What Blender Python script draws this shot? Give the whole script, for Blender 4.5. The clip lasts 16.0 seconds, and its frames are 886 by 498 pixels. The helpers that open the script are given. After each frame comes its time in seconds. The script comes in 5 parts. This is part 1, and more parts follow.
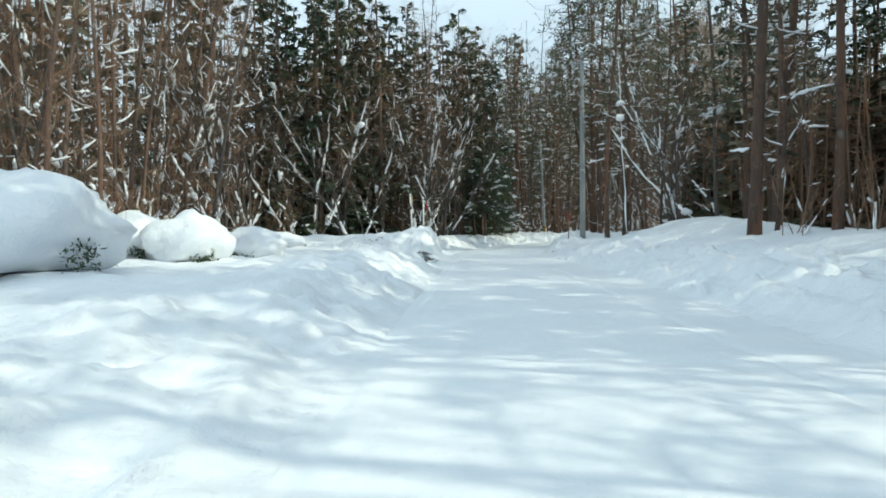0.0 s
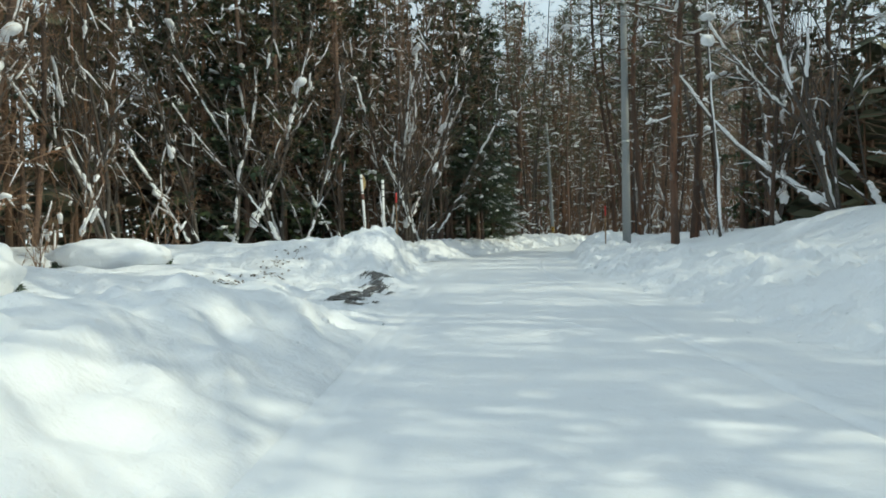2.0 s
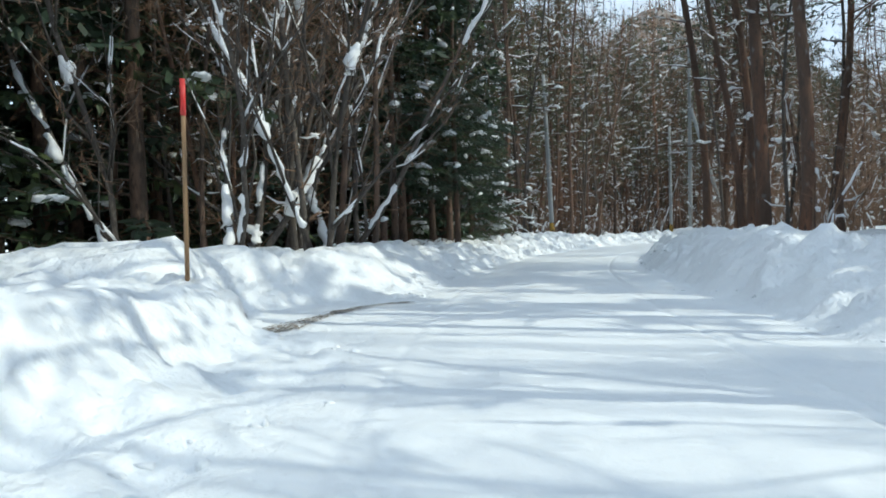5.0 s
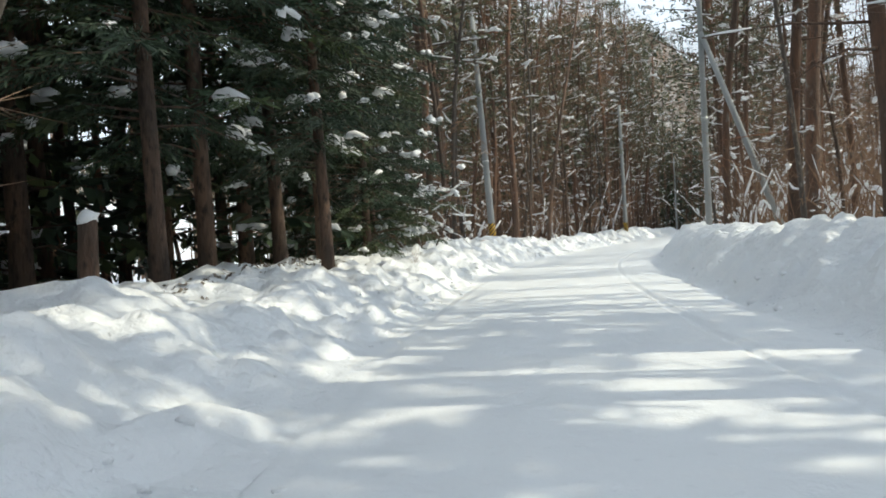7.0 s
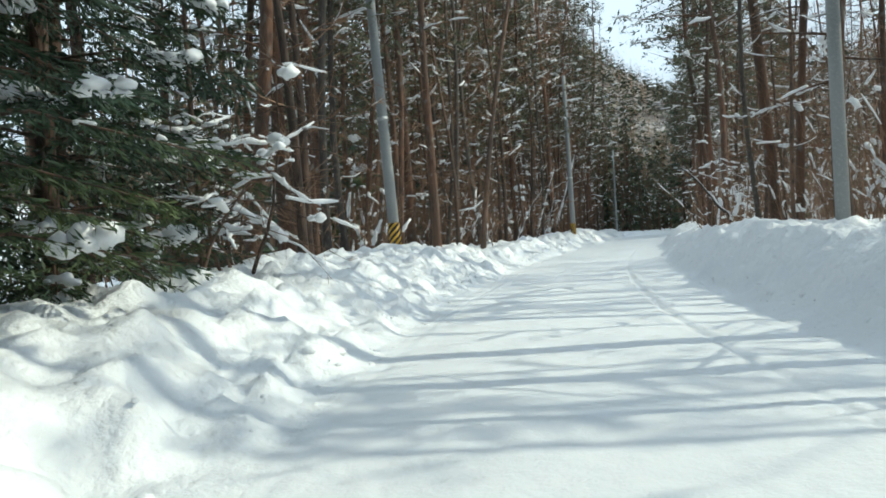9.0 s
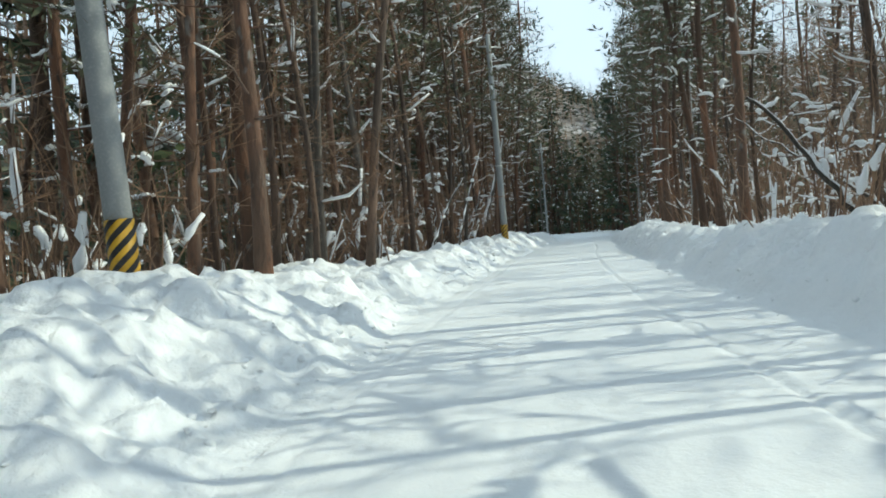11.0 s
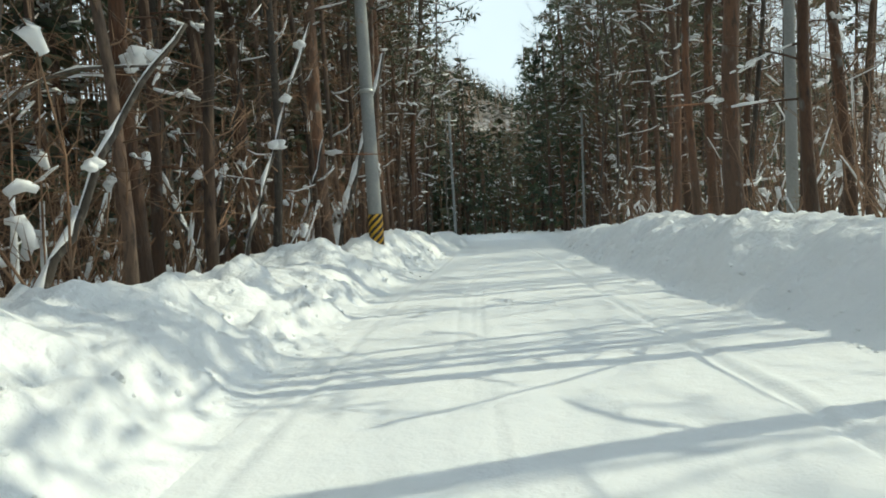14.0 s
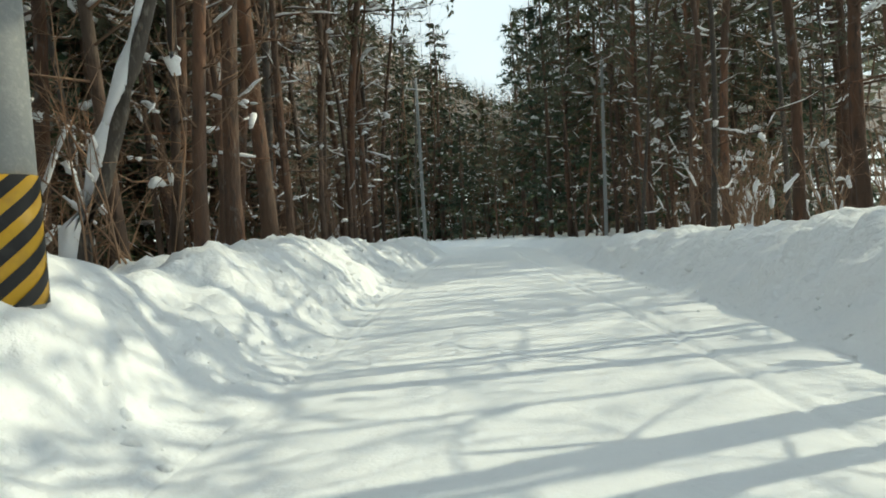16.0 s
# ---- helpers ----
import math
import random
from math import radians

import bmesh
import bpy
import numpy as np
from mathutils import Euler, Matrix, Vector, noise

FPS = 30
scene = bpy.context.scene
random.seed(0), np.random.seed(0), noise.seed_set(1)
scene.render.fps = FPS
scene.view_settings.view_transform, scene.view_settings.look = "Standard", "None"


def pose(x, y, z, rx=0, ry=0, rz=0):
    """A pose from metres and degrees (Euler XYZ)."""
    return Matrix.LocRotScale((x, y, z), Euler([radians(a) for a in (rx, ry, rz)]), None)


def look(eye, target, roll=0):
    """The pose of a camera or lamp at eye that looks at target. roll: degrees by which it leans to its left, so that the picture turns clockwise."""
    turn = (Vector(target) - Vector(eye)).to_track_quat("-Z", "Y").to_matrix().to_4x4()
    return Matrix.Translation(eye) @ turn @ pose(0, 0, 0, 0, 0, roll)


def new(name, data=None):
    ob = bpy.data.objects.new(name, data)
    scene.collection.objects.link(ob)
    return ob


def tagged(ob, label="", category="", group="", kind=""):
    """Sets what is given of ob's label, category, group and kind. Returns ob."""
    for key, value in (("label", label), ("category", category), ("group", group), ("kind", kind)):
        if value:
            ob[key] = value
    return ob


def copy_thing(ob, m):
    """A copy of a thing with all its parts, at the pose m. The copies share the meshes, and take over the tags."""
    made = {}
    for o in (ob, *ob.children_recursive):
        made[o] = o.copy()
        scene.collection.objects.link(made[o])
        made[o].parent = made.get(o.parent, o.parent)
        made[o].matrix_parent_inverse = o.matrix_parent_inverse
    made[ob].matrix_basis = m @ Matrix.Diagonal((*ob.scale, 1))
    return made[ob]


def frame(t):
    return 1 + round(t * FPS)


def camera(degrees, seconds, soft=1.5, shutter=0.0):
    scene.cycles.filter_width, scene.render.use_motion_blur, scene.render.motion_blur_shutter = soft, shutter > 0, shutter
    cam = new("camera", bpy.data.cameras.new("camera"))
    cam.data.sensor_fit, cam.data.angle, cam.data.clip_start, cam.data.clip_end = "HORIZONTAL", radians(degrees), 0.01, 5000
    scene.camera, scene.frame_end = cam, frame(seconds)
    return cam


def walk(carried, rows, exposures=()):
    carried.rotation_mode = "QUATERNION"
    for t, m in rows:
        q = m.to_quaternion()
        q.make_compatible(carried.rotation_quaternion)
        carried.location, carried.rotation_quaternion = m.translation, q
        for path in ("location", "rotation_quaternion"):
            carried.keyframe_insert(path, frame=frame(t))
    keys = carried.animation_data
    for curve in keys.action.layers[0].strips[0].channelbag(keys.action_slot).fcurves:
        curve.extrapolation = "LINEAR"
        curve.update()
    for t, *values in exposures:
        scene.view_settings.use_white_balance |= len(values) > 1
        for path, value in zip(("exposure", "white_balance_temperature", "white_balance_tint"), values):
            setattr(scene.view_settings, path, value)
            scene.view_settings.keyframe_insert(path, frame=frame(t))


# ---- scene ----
cam = camera(66.3, 16.0, soft=1.8)
# seconds, eye (m), Euler turn (degrees)
PATH = [
    (0, -0.000, 0.000, 1.213, 88.61, 0.62, -0.02),
    (0.5, 0.195, 3.567, 1.224, 88.57, 0.70, -0.17),
    (1, 0.366, 7.077, 1.244, 88.58, 1.00, -0.31),
    (1.5, 0.569, 10.510, 1.259, 88.48, 1.16, -0.36),
    (2, 0.826, 14.033, 1.245, 88.82, 1.19, -0.34),
    (2.5, 1.047, 17.638, 1.266, 88.68, 1.36, -0.48),
    (3, 1.283, 21.158, 1.307, 88.59, 1.81, -0.51),
    (5.5, 1.785, 38.677, 1.201, 88.78, 1.13, -5.09),
    (6, 2.339, 42.281, 1.211, 89.10, 1.71, -6.74),
    (6.5, 3.139, 45.992, 1.224, 89.25, 2.51, -8.29),
    (7, 3.931, 49.455, 1.237, 89.07, 3.07, -9.97),
    (7.5, 4.795, 52.898, 1.231, 89.04, 3.57, -11.61),
    (8, 5.782, 56.384, 1.239, 89.02, 3.63, -13.32),
    (8.5, 6.858, 59.764, 1.274, 88.93, 3.60, -14.87),
    (9, 7.973, 63.018, 1.320, 88.99, 3.47, -16.55),
    (11.5, 14.341, 76.730, 1.262, 88.99, 4.44, -25.03),
    (12, 15.938, 79.689, 1.251, 88.81, 3.89, -26.88),
    (12.5, 17.640, 82.563, 1.244, 88.39, 3.88, -28.51),
    (13, 19.424, 85.415, 1.257, 88.39, 3.66, -29.77),
    (13.5, 21.296, 88.304, 1.249, 88.48, 3.48, -30.65),
    (14, 23.249, 91.220, 1.228, 88.36, 3.42, -31.32),
    (14.5, 25.128, 94.074, 1.223, 88.73, 3.21, -31.94),
    (15, 27.057, 96.882, 1.217, 88.67, 3.14, -32.30),
    (15.5, 29.061, 99.827, 1.202, 88.38, 3.01, -32.77),
    (16, 31.228, 102.764, 1.239, 88.55, 3.38, -33.16),
]
EXPOSURES = [(0, -0.64, 5800, -6), (1, -0.68, 5850, -6), (2, -0.82, 6050, -6), (3, -0.78, 5400, -6), (5.5, -0.5, 5750, 1), (6, -0.46, 6000, 2), (7, -0.32, 6250, 3), (8, -0.4, 6150, 1), (9, -0.48, 5850, -4), (11.5, -0.56, 5800, -6), (12.5, -0.6, 6000, -6), (13.5, -0.6, 6150, -6), (14.5, -0.5, 6350, -6), (16, -0.5, 6450, -6)]
walk(cam, [(t, pose(*r)) for t, *r in PATH], EXPOSURES)

# ---- world, sun ----
SUN_AZ, SUN_EL = -17.0, 38.0     # degrees from +x towards +y, degrees up
world = bpy.data.worlds.new("sky")
scene.world = world
world.use_nodes = True
wn = world.node_tree
sky = wn.nodes.new("ShaderNodeTexSky")
sky.sky_type, sky.sun_disc = "NISHITA", False
sky.sun_elevation, sky.sun_rotation = radians(SUN_EL), radians(90 - SUN_AZ)
sky.air_density, sky.dust_density, sky.ozone_density = 1.0, 2.5, 1.0
cloud = wn.nodes.new("ShaderNodeTexNoise")
cloud.inputs["Scale"].default_value, cloud.inputs["Detail"].default_value = 2.2, 6
cover = wn.nodes.new("ShaderNodeMapRange")
for key, value in (("From Min", 0.35), ("From Max", 0.7), ("To Min", 0.84), ("To Max", 0.99)):
    cover.inputs[key].default_value = value
veil = wn.nodes.new("ShaderNodeMix")
veil.data_type = "RGBA"
veil.inputs[7].default_value = (12.0, 12.8, 14.2, 1)      # thin white cloud over the blue
wn.links.new(cloud.outputs["Fac"], cover.inputs["Value"])
wn.links.new(cover.outputs[0], veil.inputs["Factor"])
wn.links.new(sky.outputs[0], veil.inputs[6])
wn.links.new(veil.outputs[2], wn.nodes["Background"].inputs[0])
wn.nodes["Background"].inputs[1].default_value = 0.118
sun = new("sun", bpy.data.lights.new("sun", "SUN"))
sun.data.energy, sun.data.angle, sun.data.color = 4.3, radians(0.5), (1.0, 0.88, 0.68)
sv = Vector((math.cos(radians(SUN_EL)) * math.cos(radians(SUN_AZ)), math.cos(radians(SUN_EL)) * math.sin(radians(SUN_AZ)), math.sin(radians(SUN_EL))))
sun.matrix_world = look(sv * 60, (0, 0, 0))


# ---- materials ----
def material(name, base, rough=0.8, spots=(), bump=(), metal=0.0, per_object=0.0, per_island=0.0, lumpy=()):
    """Principled surface. spots: (scale, low, high, colour, stretch) laid over one another by noise; bump: (scale, strength, distance)."""
    m = bpy.data.materials.new(name)
    m.use_nodes = True
    nt, N, L = m.node_tree, m.node_tree.nodes, m.node_tree.links
    b = N["Principled BSDF"]
    b.inputs["Roughness"].default_value, b.inputs["Metallic"].default_value = rough, metal
    tc = N.new("ShaderNodeTexCoord")
    last = None
    col = N.new("ShaderNodeRGB")
    col.outputs[0].default_value = (*base, 1)
    last = col.outputs[0]
    for scale, lo, hi, colour, stretch in spots:
        mp = N.new("ShaderNodeMapping")
        mp.inputs["Scale"].default_value = stretch
        L.new(tc.outputs["Object"], mp.inputs[0])
        nz = N.new("ShaderNodeTexNoise")
        nz.inputs["Scale"].default_value, nz.inputs["Detail"].default_value = scale, 5
        L.new(mp.outputs[0], nz.inputs["Vector"])
        rp = N.new("ShaderNodeMapRange")
        rp.inputs["From Min"].default_value, rp.inputs["From Max"].default_value = lo, hi
        L.new(nz.outputs["Fac"], rp.inputs["Value"])
        mx = N.new("ShaderNodeMix")
        mx.data_type = "RGBA"
        L.new(rp.outputs[0], mx.inputs["Factor"])
        L.new(last, mx.inputs[6])
        mx.inputs[7].default_value = (*colour, 1)
        last = mx.outputs[2]
    for amount, source in ((per_object, "object"), (per_island, "island")):
        if amount:
            if source == "object":
                r = N.new("ShaderNodeObjectInfo").outputs["Random"]
            else:
                r = N.new("ShaderNodeNewGeometry").outputs["Random Per Island"]
            rp = N.new("ShaderNodeMapRange")
            rp.inputs["To Min"].default_value, rp.inputs["To Max"].default_value = 1 - amount, 1 + amount
            L.new(r, rp.inputs["Value"])
            hs = N.new("ShaderNodeHueSaturation")
            L.new(rp.outputs[0], hs.inputs["Value"])
            L.new(last, hs.inputs["Color"])
            last = hs.outputs[0]
    L.new(last, b.inputs["Base Color"])
    prev = None
    for scale, strength, dist, stretch in bump:
        mp = N.new("ShaderNodeMapping")
        mp.inputs["Scale"].default_value = stretch
        L.new(tc.outputs["Object"], mp.inputs[0])
        nz = N.new("ShaderNodeTexNoise")
        nz.inputs["Scale"].default_value, nz.inputs["Detail"].default_value = scale, 6
        L.new(mp.outputs[0], nz.inputs["Vector"])
        bp = N.new("ShaderNodeBump")
        bp.inputs["Strength"].default_value, bp.inputs["Distance"].default_value = strength, dist
        L.new(nz.outputs["Fac"], bp.inputs["Height"])
        if prev:
            L.new(prev, bp.inputs["Normal"])
        prev = bp.outputs[0]
    for scale, strength, dist in lumpy:         # rounded crumbs with creases between them
        warp = N.new("ShaderNodeTexNoise")
        warp.inputs["Scale"].default_value = scale * 0.7
        L.new(tc.outputs["Object"], warp.inputs["Vector"])
        add = N.new("ShaderNodeMix")
        add.data_type, add.blend_type = "RGBA", "LINEAR_LIGHT"
        add.inputs["Factor"].default_value = 0.5 / scale
        L.new(tc.outputs["Object"], add.inputs[6])
        L.new(warp.outputs["Color"], add.inputs[7])
        cell = N.new("ShaderNodeTexVoronoi")
        cell.feature = "SMOOTH_F1"
        cell.inputs["Scale"].default_value, cell.inputs["Smoothness"].default_value = scale, 0.25
        L.new(add.outputs[2], cell.inputs["Vector"])
        bp = N.new("ShaderNodeBump")
        bp.invert = True
        bp.inputs["Distance"].default_value = dist
        heaped = N.new("ShaderNodeAttribute")
        heaped.attribute_name = "ploughed"
        much = N.new("ShaderNodeMath")
        much.operation = "MULTIPLY"
        much.inputs[1].default_value = strength
        L.new(heaped.outputs["Fac"], much.inputs[0])
        L.new(much.outputs[0], bp.inputs["Strength"])
        L.new(cell.outputs["Distance"], bp.inputs["Height"])
        if prev:
            L.new(prev, bp.inputs["Normal"])
        prev = bp.outputs[0]
    if prev:
        L.new(prev, b.inputs["Normal"])
    return m


ONE = (1, 1, 1)
SNOW = material("snow", (0.86, 0.88, 0.90), 0.65, [(0.9, 0.5, 0.8, (0.80, 0.83, 0.87), ONE)], [(4, 0.5, 0.10, ONE), (17, 0.55, 0.035, ONE), (60, 0.4, 0.010, ONE)], lumpy=((5.5, 0.5, 0.06), (13, 0.3, 0.025)))
PACKED = material("packed_snow", (0.86, 0.88, 0.90), 0.6, [(0.9, 0.5, 0.8, (0.80, 0.83, 0.87), ONE), (9, 0.62, 0.8, (0.78, 0.80, 0.82), ONE)],
                  [(2.2, 0.4, 0.07, ONE), (9, 0.35, 0.03, ONE), (38, 0.35, 0.012, ONE)])
CAP = material("branch_snow", (0.87, 0.88, 0.90), 0.65, [], [(14, 0.3, 0.03, ONE)])
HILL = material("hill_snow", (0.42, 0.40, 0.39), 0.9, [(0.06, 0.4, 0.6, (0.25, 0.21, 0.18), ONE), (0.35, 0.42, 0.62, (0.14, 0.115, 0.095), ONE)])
ASPHALT = material("wet_asphalt", (0.035, 0.034, 0.033), 0.35, [(3, 0.45, 0.7, (0.10, 0.085, 0.07), ONE), (20, 0.55, 0.75, (0.35, 0.36, 0.37), ONE)], [(60, 0.5, 0.01, ONE)])
PINE_BARK = material("pine_bark", (0.100, 0.064, 0.046), 0.95, [(0.9, 0.45, 0.65, (0.235, 0.110, 0.060), (1, 1, 0.25)), (14, 0.5, 0.7, (0.065, 0.047, 0.038), (1, 1, 0.25)), (5, 0.60, 0.72, (0.19, 0.18, 0.165), (1, 1, 0.5))],
                     [(16, 0.9, 0.05, (1, 1, 0.3))], per_object=0.35)
GREY_BARK = material("grey_bark", (0.072, 0.062, 0.055), 0.95, [(3, 0.45, 0.7, (0.09, 0.075, 0.06), (1, 1, 0.4)), (18, 0.55, 0.75, (0.20, 0.18, 0.155), (1, 1, 0.4))],
                     [(20, 0.7, 0.03, (1, 1, 0.3))], per_object=0.3)
TWIG = material("twigs", (0.225, 0.145, 0.095), 0.95, [(0.6, 0.45, 0.68, (0.28, 0.145, 0.075), ONE), (0.9, 0.5, 0.7, (0.14, 0.105, 0.080), ONE)], per_object=0.35, per_island=0.3)
# conifer needles: shade deepens the base, yellow-green noise patches paint in sunlit sprays
NEEDLE = material("conifer_needles", (0.031, 0.056, 0.031), 0.65, [(0.5, 0.48, 0.66, (0.078, 0.102, 0.034), ONE)], per_object=0.25, per_island=0.45)
PINE_NEEDLE = material("pine_needles", (0.082, 0.094, 0.056), 0.7, [(0.6, 0.45, 0.65, (0.120, 0.112, 0.058), ONE)], per_object=0.25, per_island=0.4)
DARK_BARK = material("dark_bark", (0.082, 0.060, 0.047), 0.95, [(2, 0.4, 0.62, (0.18, 0.11, 0.075), (1, 1, 0.25)), (16, 0.5, 0.7, (0.04, 0.03, 0.025), (1, 1, 0.3))],
                     [(18, 0.8, 0.04, (1, 1, 0.3))], per_object=0.35)
LEAF = material("evergreen_leaf", (0.035, 0.060, 0.022), 0.5, per_island=0.4)
DIRTY = material("dirty_snow", (0.34, 0.30, 0.26), 0.9, [(9, 0.42, 0.6, (0.11, 0.088, 0.066), ONE), (22, 0.55, 0.7, (0.5, 0.5, 0.5), ONE)], [(30, 0.6, 0.03, ONE)])
YELLOW = material("yellow_sheet", (0.62, 0.36, 0.02), 0.5, [(8, 0.5, 0.8, (0.45, 0.26, 0.03), ONE)])
BLACK = material("black_sheet", (0.015, 0.015, 0.016), 0.5, [(12, 0.55, 0.8, (0.04, 0.04, 0.04), ONE)])
WHITE = material("white_paint", (0.78, 0.78, 0.76), 0.5, [(6, 0.55, 0.8, (0.6, 0.59, 0.56), ONE)])
RED = material("red_paint", (0.55, 0.035, 0.03), 0.5, [(8, 0.5, 0.8, (0.42, 0.05, 0.04), ONE)])
STAKE_WOOD = material("stake_wood", (0.30, 0.19, 0.10), 0.8, [(6, 0.45, 0.7, (0.2, 0.12, 0.06), (1, 1, 0.1))], [(30, 0.4, 0.01, (1, 1, 0.1))])
STRAW = material("faded_plate", (0.50, 0.37, 0.15), 0.6, [(9, 0.45, 0.7, (0.33, 0.2, 0.09), ONE)])
BROWN = material("rusty_brown", (0.16, 0.07, 0.05), 0.8, [(14, 0.45, 0.7, (0.09, 0.045, 0.035), ONE)])
STEEL = material("galvanised_steel", (0.45, 0.46, 0.46), 0.45, [(10, 0.5, 0.8, (0.33, 0.34, 0.34), ONE)], metal=0.8)
CONCRETE = material("pole_concrete", (0.30, 0.31, 0.31), 0.85, [(1.5, 0.4, 0.7, (0.22, 0.235, 0.24), (1, 1, 0.3)), (25, 0.5, 0.8, (0.38, 0.38, 0.37), ONE)], [(50, 0.3, 0.01, ONE)])


# ---- mesh tools ----
class Mesh:
    """Collects vertices and faces."""

    def __init__(self, light=False):
        self.v, self.f, self.n, self.light = [], [], 0, light

    def add(self, verts, faces):
        self.v.append(np.asarray(verts, float).reshape(-1, 3))
        n = self.n
        self.f.extend([tuple(i + n for i in q) for q in faces])
        self.n += len(self.v[-1])

    def tube(self, pts, radii, sides=6, squash=1.0):
        pts = np.asarray(pts, float)
        k = len(pts)
        rings = []
        for i in range(k):
            d = pts[min(i + 1, k - 1)] - pts[max(i - 1, 0)]
            d = d / (np.linalg.norm(d) + 1e-9)
            a = np.array((0, 0, 1.0)) if abs(d[2]) < 0.95 else np.array((1.0, 0, 0))
            u = np.cross(d, a)
            u /= np.linalg.norm(u) + 1e-9
            w = np.cross(u, d)
            ang = np.arange(sides) * 2 * np.pi / sides
            rings.append(pts[i] + radii[i] * (np.cos(ang)[:, None] * u + squash * np.sin(ang)[:, None] * w))
        faces = []
        for i in range(k - 1):
            for j in range(sides):
                a, b = i * sides + j, i * sides + (j + 1) % sides
                faces.append((a, b, b + sides, a + sides))
        faces.append(tuple(range(sides))[::-1])
        faces.append(tuple((k - 1) * sides + j for j in range(sides)))
        self.add(np.concatenate(rings), faces)

    def spike(self, a, b, r):
        a, b = np.asarray(a, float), np.asarray(b, float)
        d = b - a
        u = np.cross(d, (0.3, 0.2, 1.0))
        u /= np.linalg.norm(u) + 1e-9
        w = np.cross(u, d)
        w /= np.linalg.norm(w) + 1e-9
        self.add([a + r * u, a - 0.5 * r * u + 0.87 * r * w, a - 0.5 * r * u - 0.87 * r * w, b], [(0, 1, 3), (1, 2, 3), (2, 0, 3)])

    def blade(self, a, b, side, w):
        """A needle spray: a thin folded leaf from a to b."""
        a, b, side = np.asarray(a, float), np.asarray(b, float), np.asarray(side, float)
        m = a * 0.45 + b * 0.55
        if self.light:
            self.add([a, m + side * w, b, m - side * w], [(0, 1, 2, 3)])
            return
        dip = np.array((0, 0, -0.25 * w))
        self.add([a, m + side * w + dip, b, m - side * w + dip, m + np.array((0, 0, 0.12 * w))], [(0, 1, 4), (1, 2, 4), (2, 3, 4), (3, 0, 4)])

    def blob(self, c, s, rng):
        """A soft uneven lump, flatter below."""
        v, f = ICO_LIGHT if self.light else ICO
        k = np.ones(len(v))
        for _ in range(4):
            k += 0.16 * np.sin(v @ rng.normal(0, 2.6, 3) + rng.uniform(0, 6.28))
        q = v * k[:, None] * np.asarray(s)
        q[:, 2] = np.where(q[:, 2] < 0, q[:, 2] * 0.85, q[:, 2])
        self.add(np.asarray(c) + q, f)

    def pad(self, c, d, length, w, rng):
        """A pad of snow lying along the way d, uneven and drooping at its ends."""
        d = np.asarray(d, float) / (np.linalg.norm(d) + 1e-9)
        m = 5 if length > 0.3 and not self.light else 4
        pts, rr = [], []
        for i, q in enumerate(np.linspace(-0.5, 0.5, m)):
            pts.append(np.asarray(c) + d * length * q + rng.normal(0, 0.25 * w, 3) + np.array((0, 0, -0.7 * length * q * q)))
            rr.append(w * (rng.uniform(0.4, 0.75) if i in (0, m - 1) else rng.uniform(0.7, 1.25)))
        self.tube(pts, rr, 5 if self.light else 8, rng.uniform(0.55, 0.85))

    def chunk(self, c, d, size, rng):
        """A heavy cake of snow on a bough: a few rounded lumps grown together, longer along d."""
        d = np.asarray(d, float) * (1, 1, 0.35)
        d = d / (np.linalg.norm(d) + 1e-9)
        for q in np.linspace(-0.8, 0.8, int(rng.integers(2, 4))):
            k = size * rng.uniform(0.55, 0.95)
            self.blob(np.asarray(c) + d * size * q + rng.normal(0, 0.14 * size, 3), (k, k * rng.uniform(0.7, 1.0), k * rng.uniform(0.5, 0.85)), rng)

    def data(self, name, mat, smooth=True):
        me = bpy.data.meshes.new(name)
        me.from_pydata(np.concatenate(self.v).tolist() if self.v else [], [], self.f)
        if smooth:
            me.polygons.foreach_set("use_smooth", [True] * len(me.polygons))
        me.materials.append(mat)
        me.update()
        return me


def ico(sub):
    bm = bmesh.new()
    bmesh.ops.create_icosphere(bm, subdivisions=sub, radius=1)
    v = np.array([p.co[:] for p in bm.verts])
    f = [tuple(p.index for p in q.verts) for q in bm.faces]
    bm.free()
    return v, f


ICO = ico(2)
ICO_LIGHT = ico(1)


LOOSE = ("snow_load", "twig_spray", "thicket", "crown")     # too fine to pick apart


def part(name, mesh, mat, parent, label="", smooth=True):
    ob = new(name, mesh.data(name, mat, smooth))
    ob.parent = parent
    if name in LOOSE:
        ob["kind"] = "stuff"
    if label:
        ob["label"] = label
    return ob


# ---- the road's line ----
CONTROL = [(0.9, -70), (1.1, -40), (1.3, -15), (1.45, 0), (1.8, 10), (2.3, 20), (2.6, 28), (3.2, 38), (4.7, 47.5), (7.3, 58), (11.8, 70), (17.0, 79.8), (22.9, 89.2),
           (30.0, 99.9), (35.5, 107.5), (40.1, 114.0), (44.6, 120.2), (49.6, 126.8), (54.2, 133.2), (57.2, 140.5), (57, 149), (52, 159), (43, 168), (30, 176)]


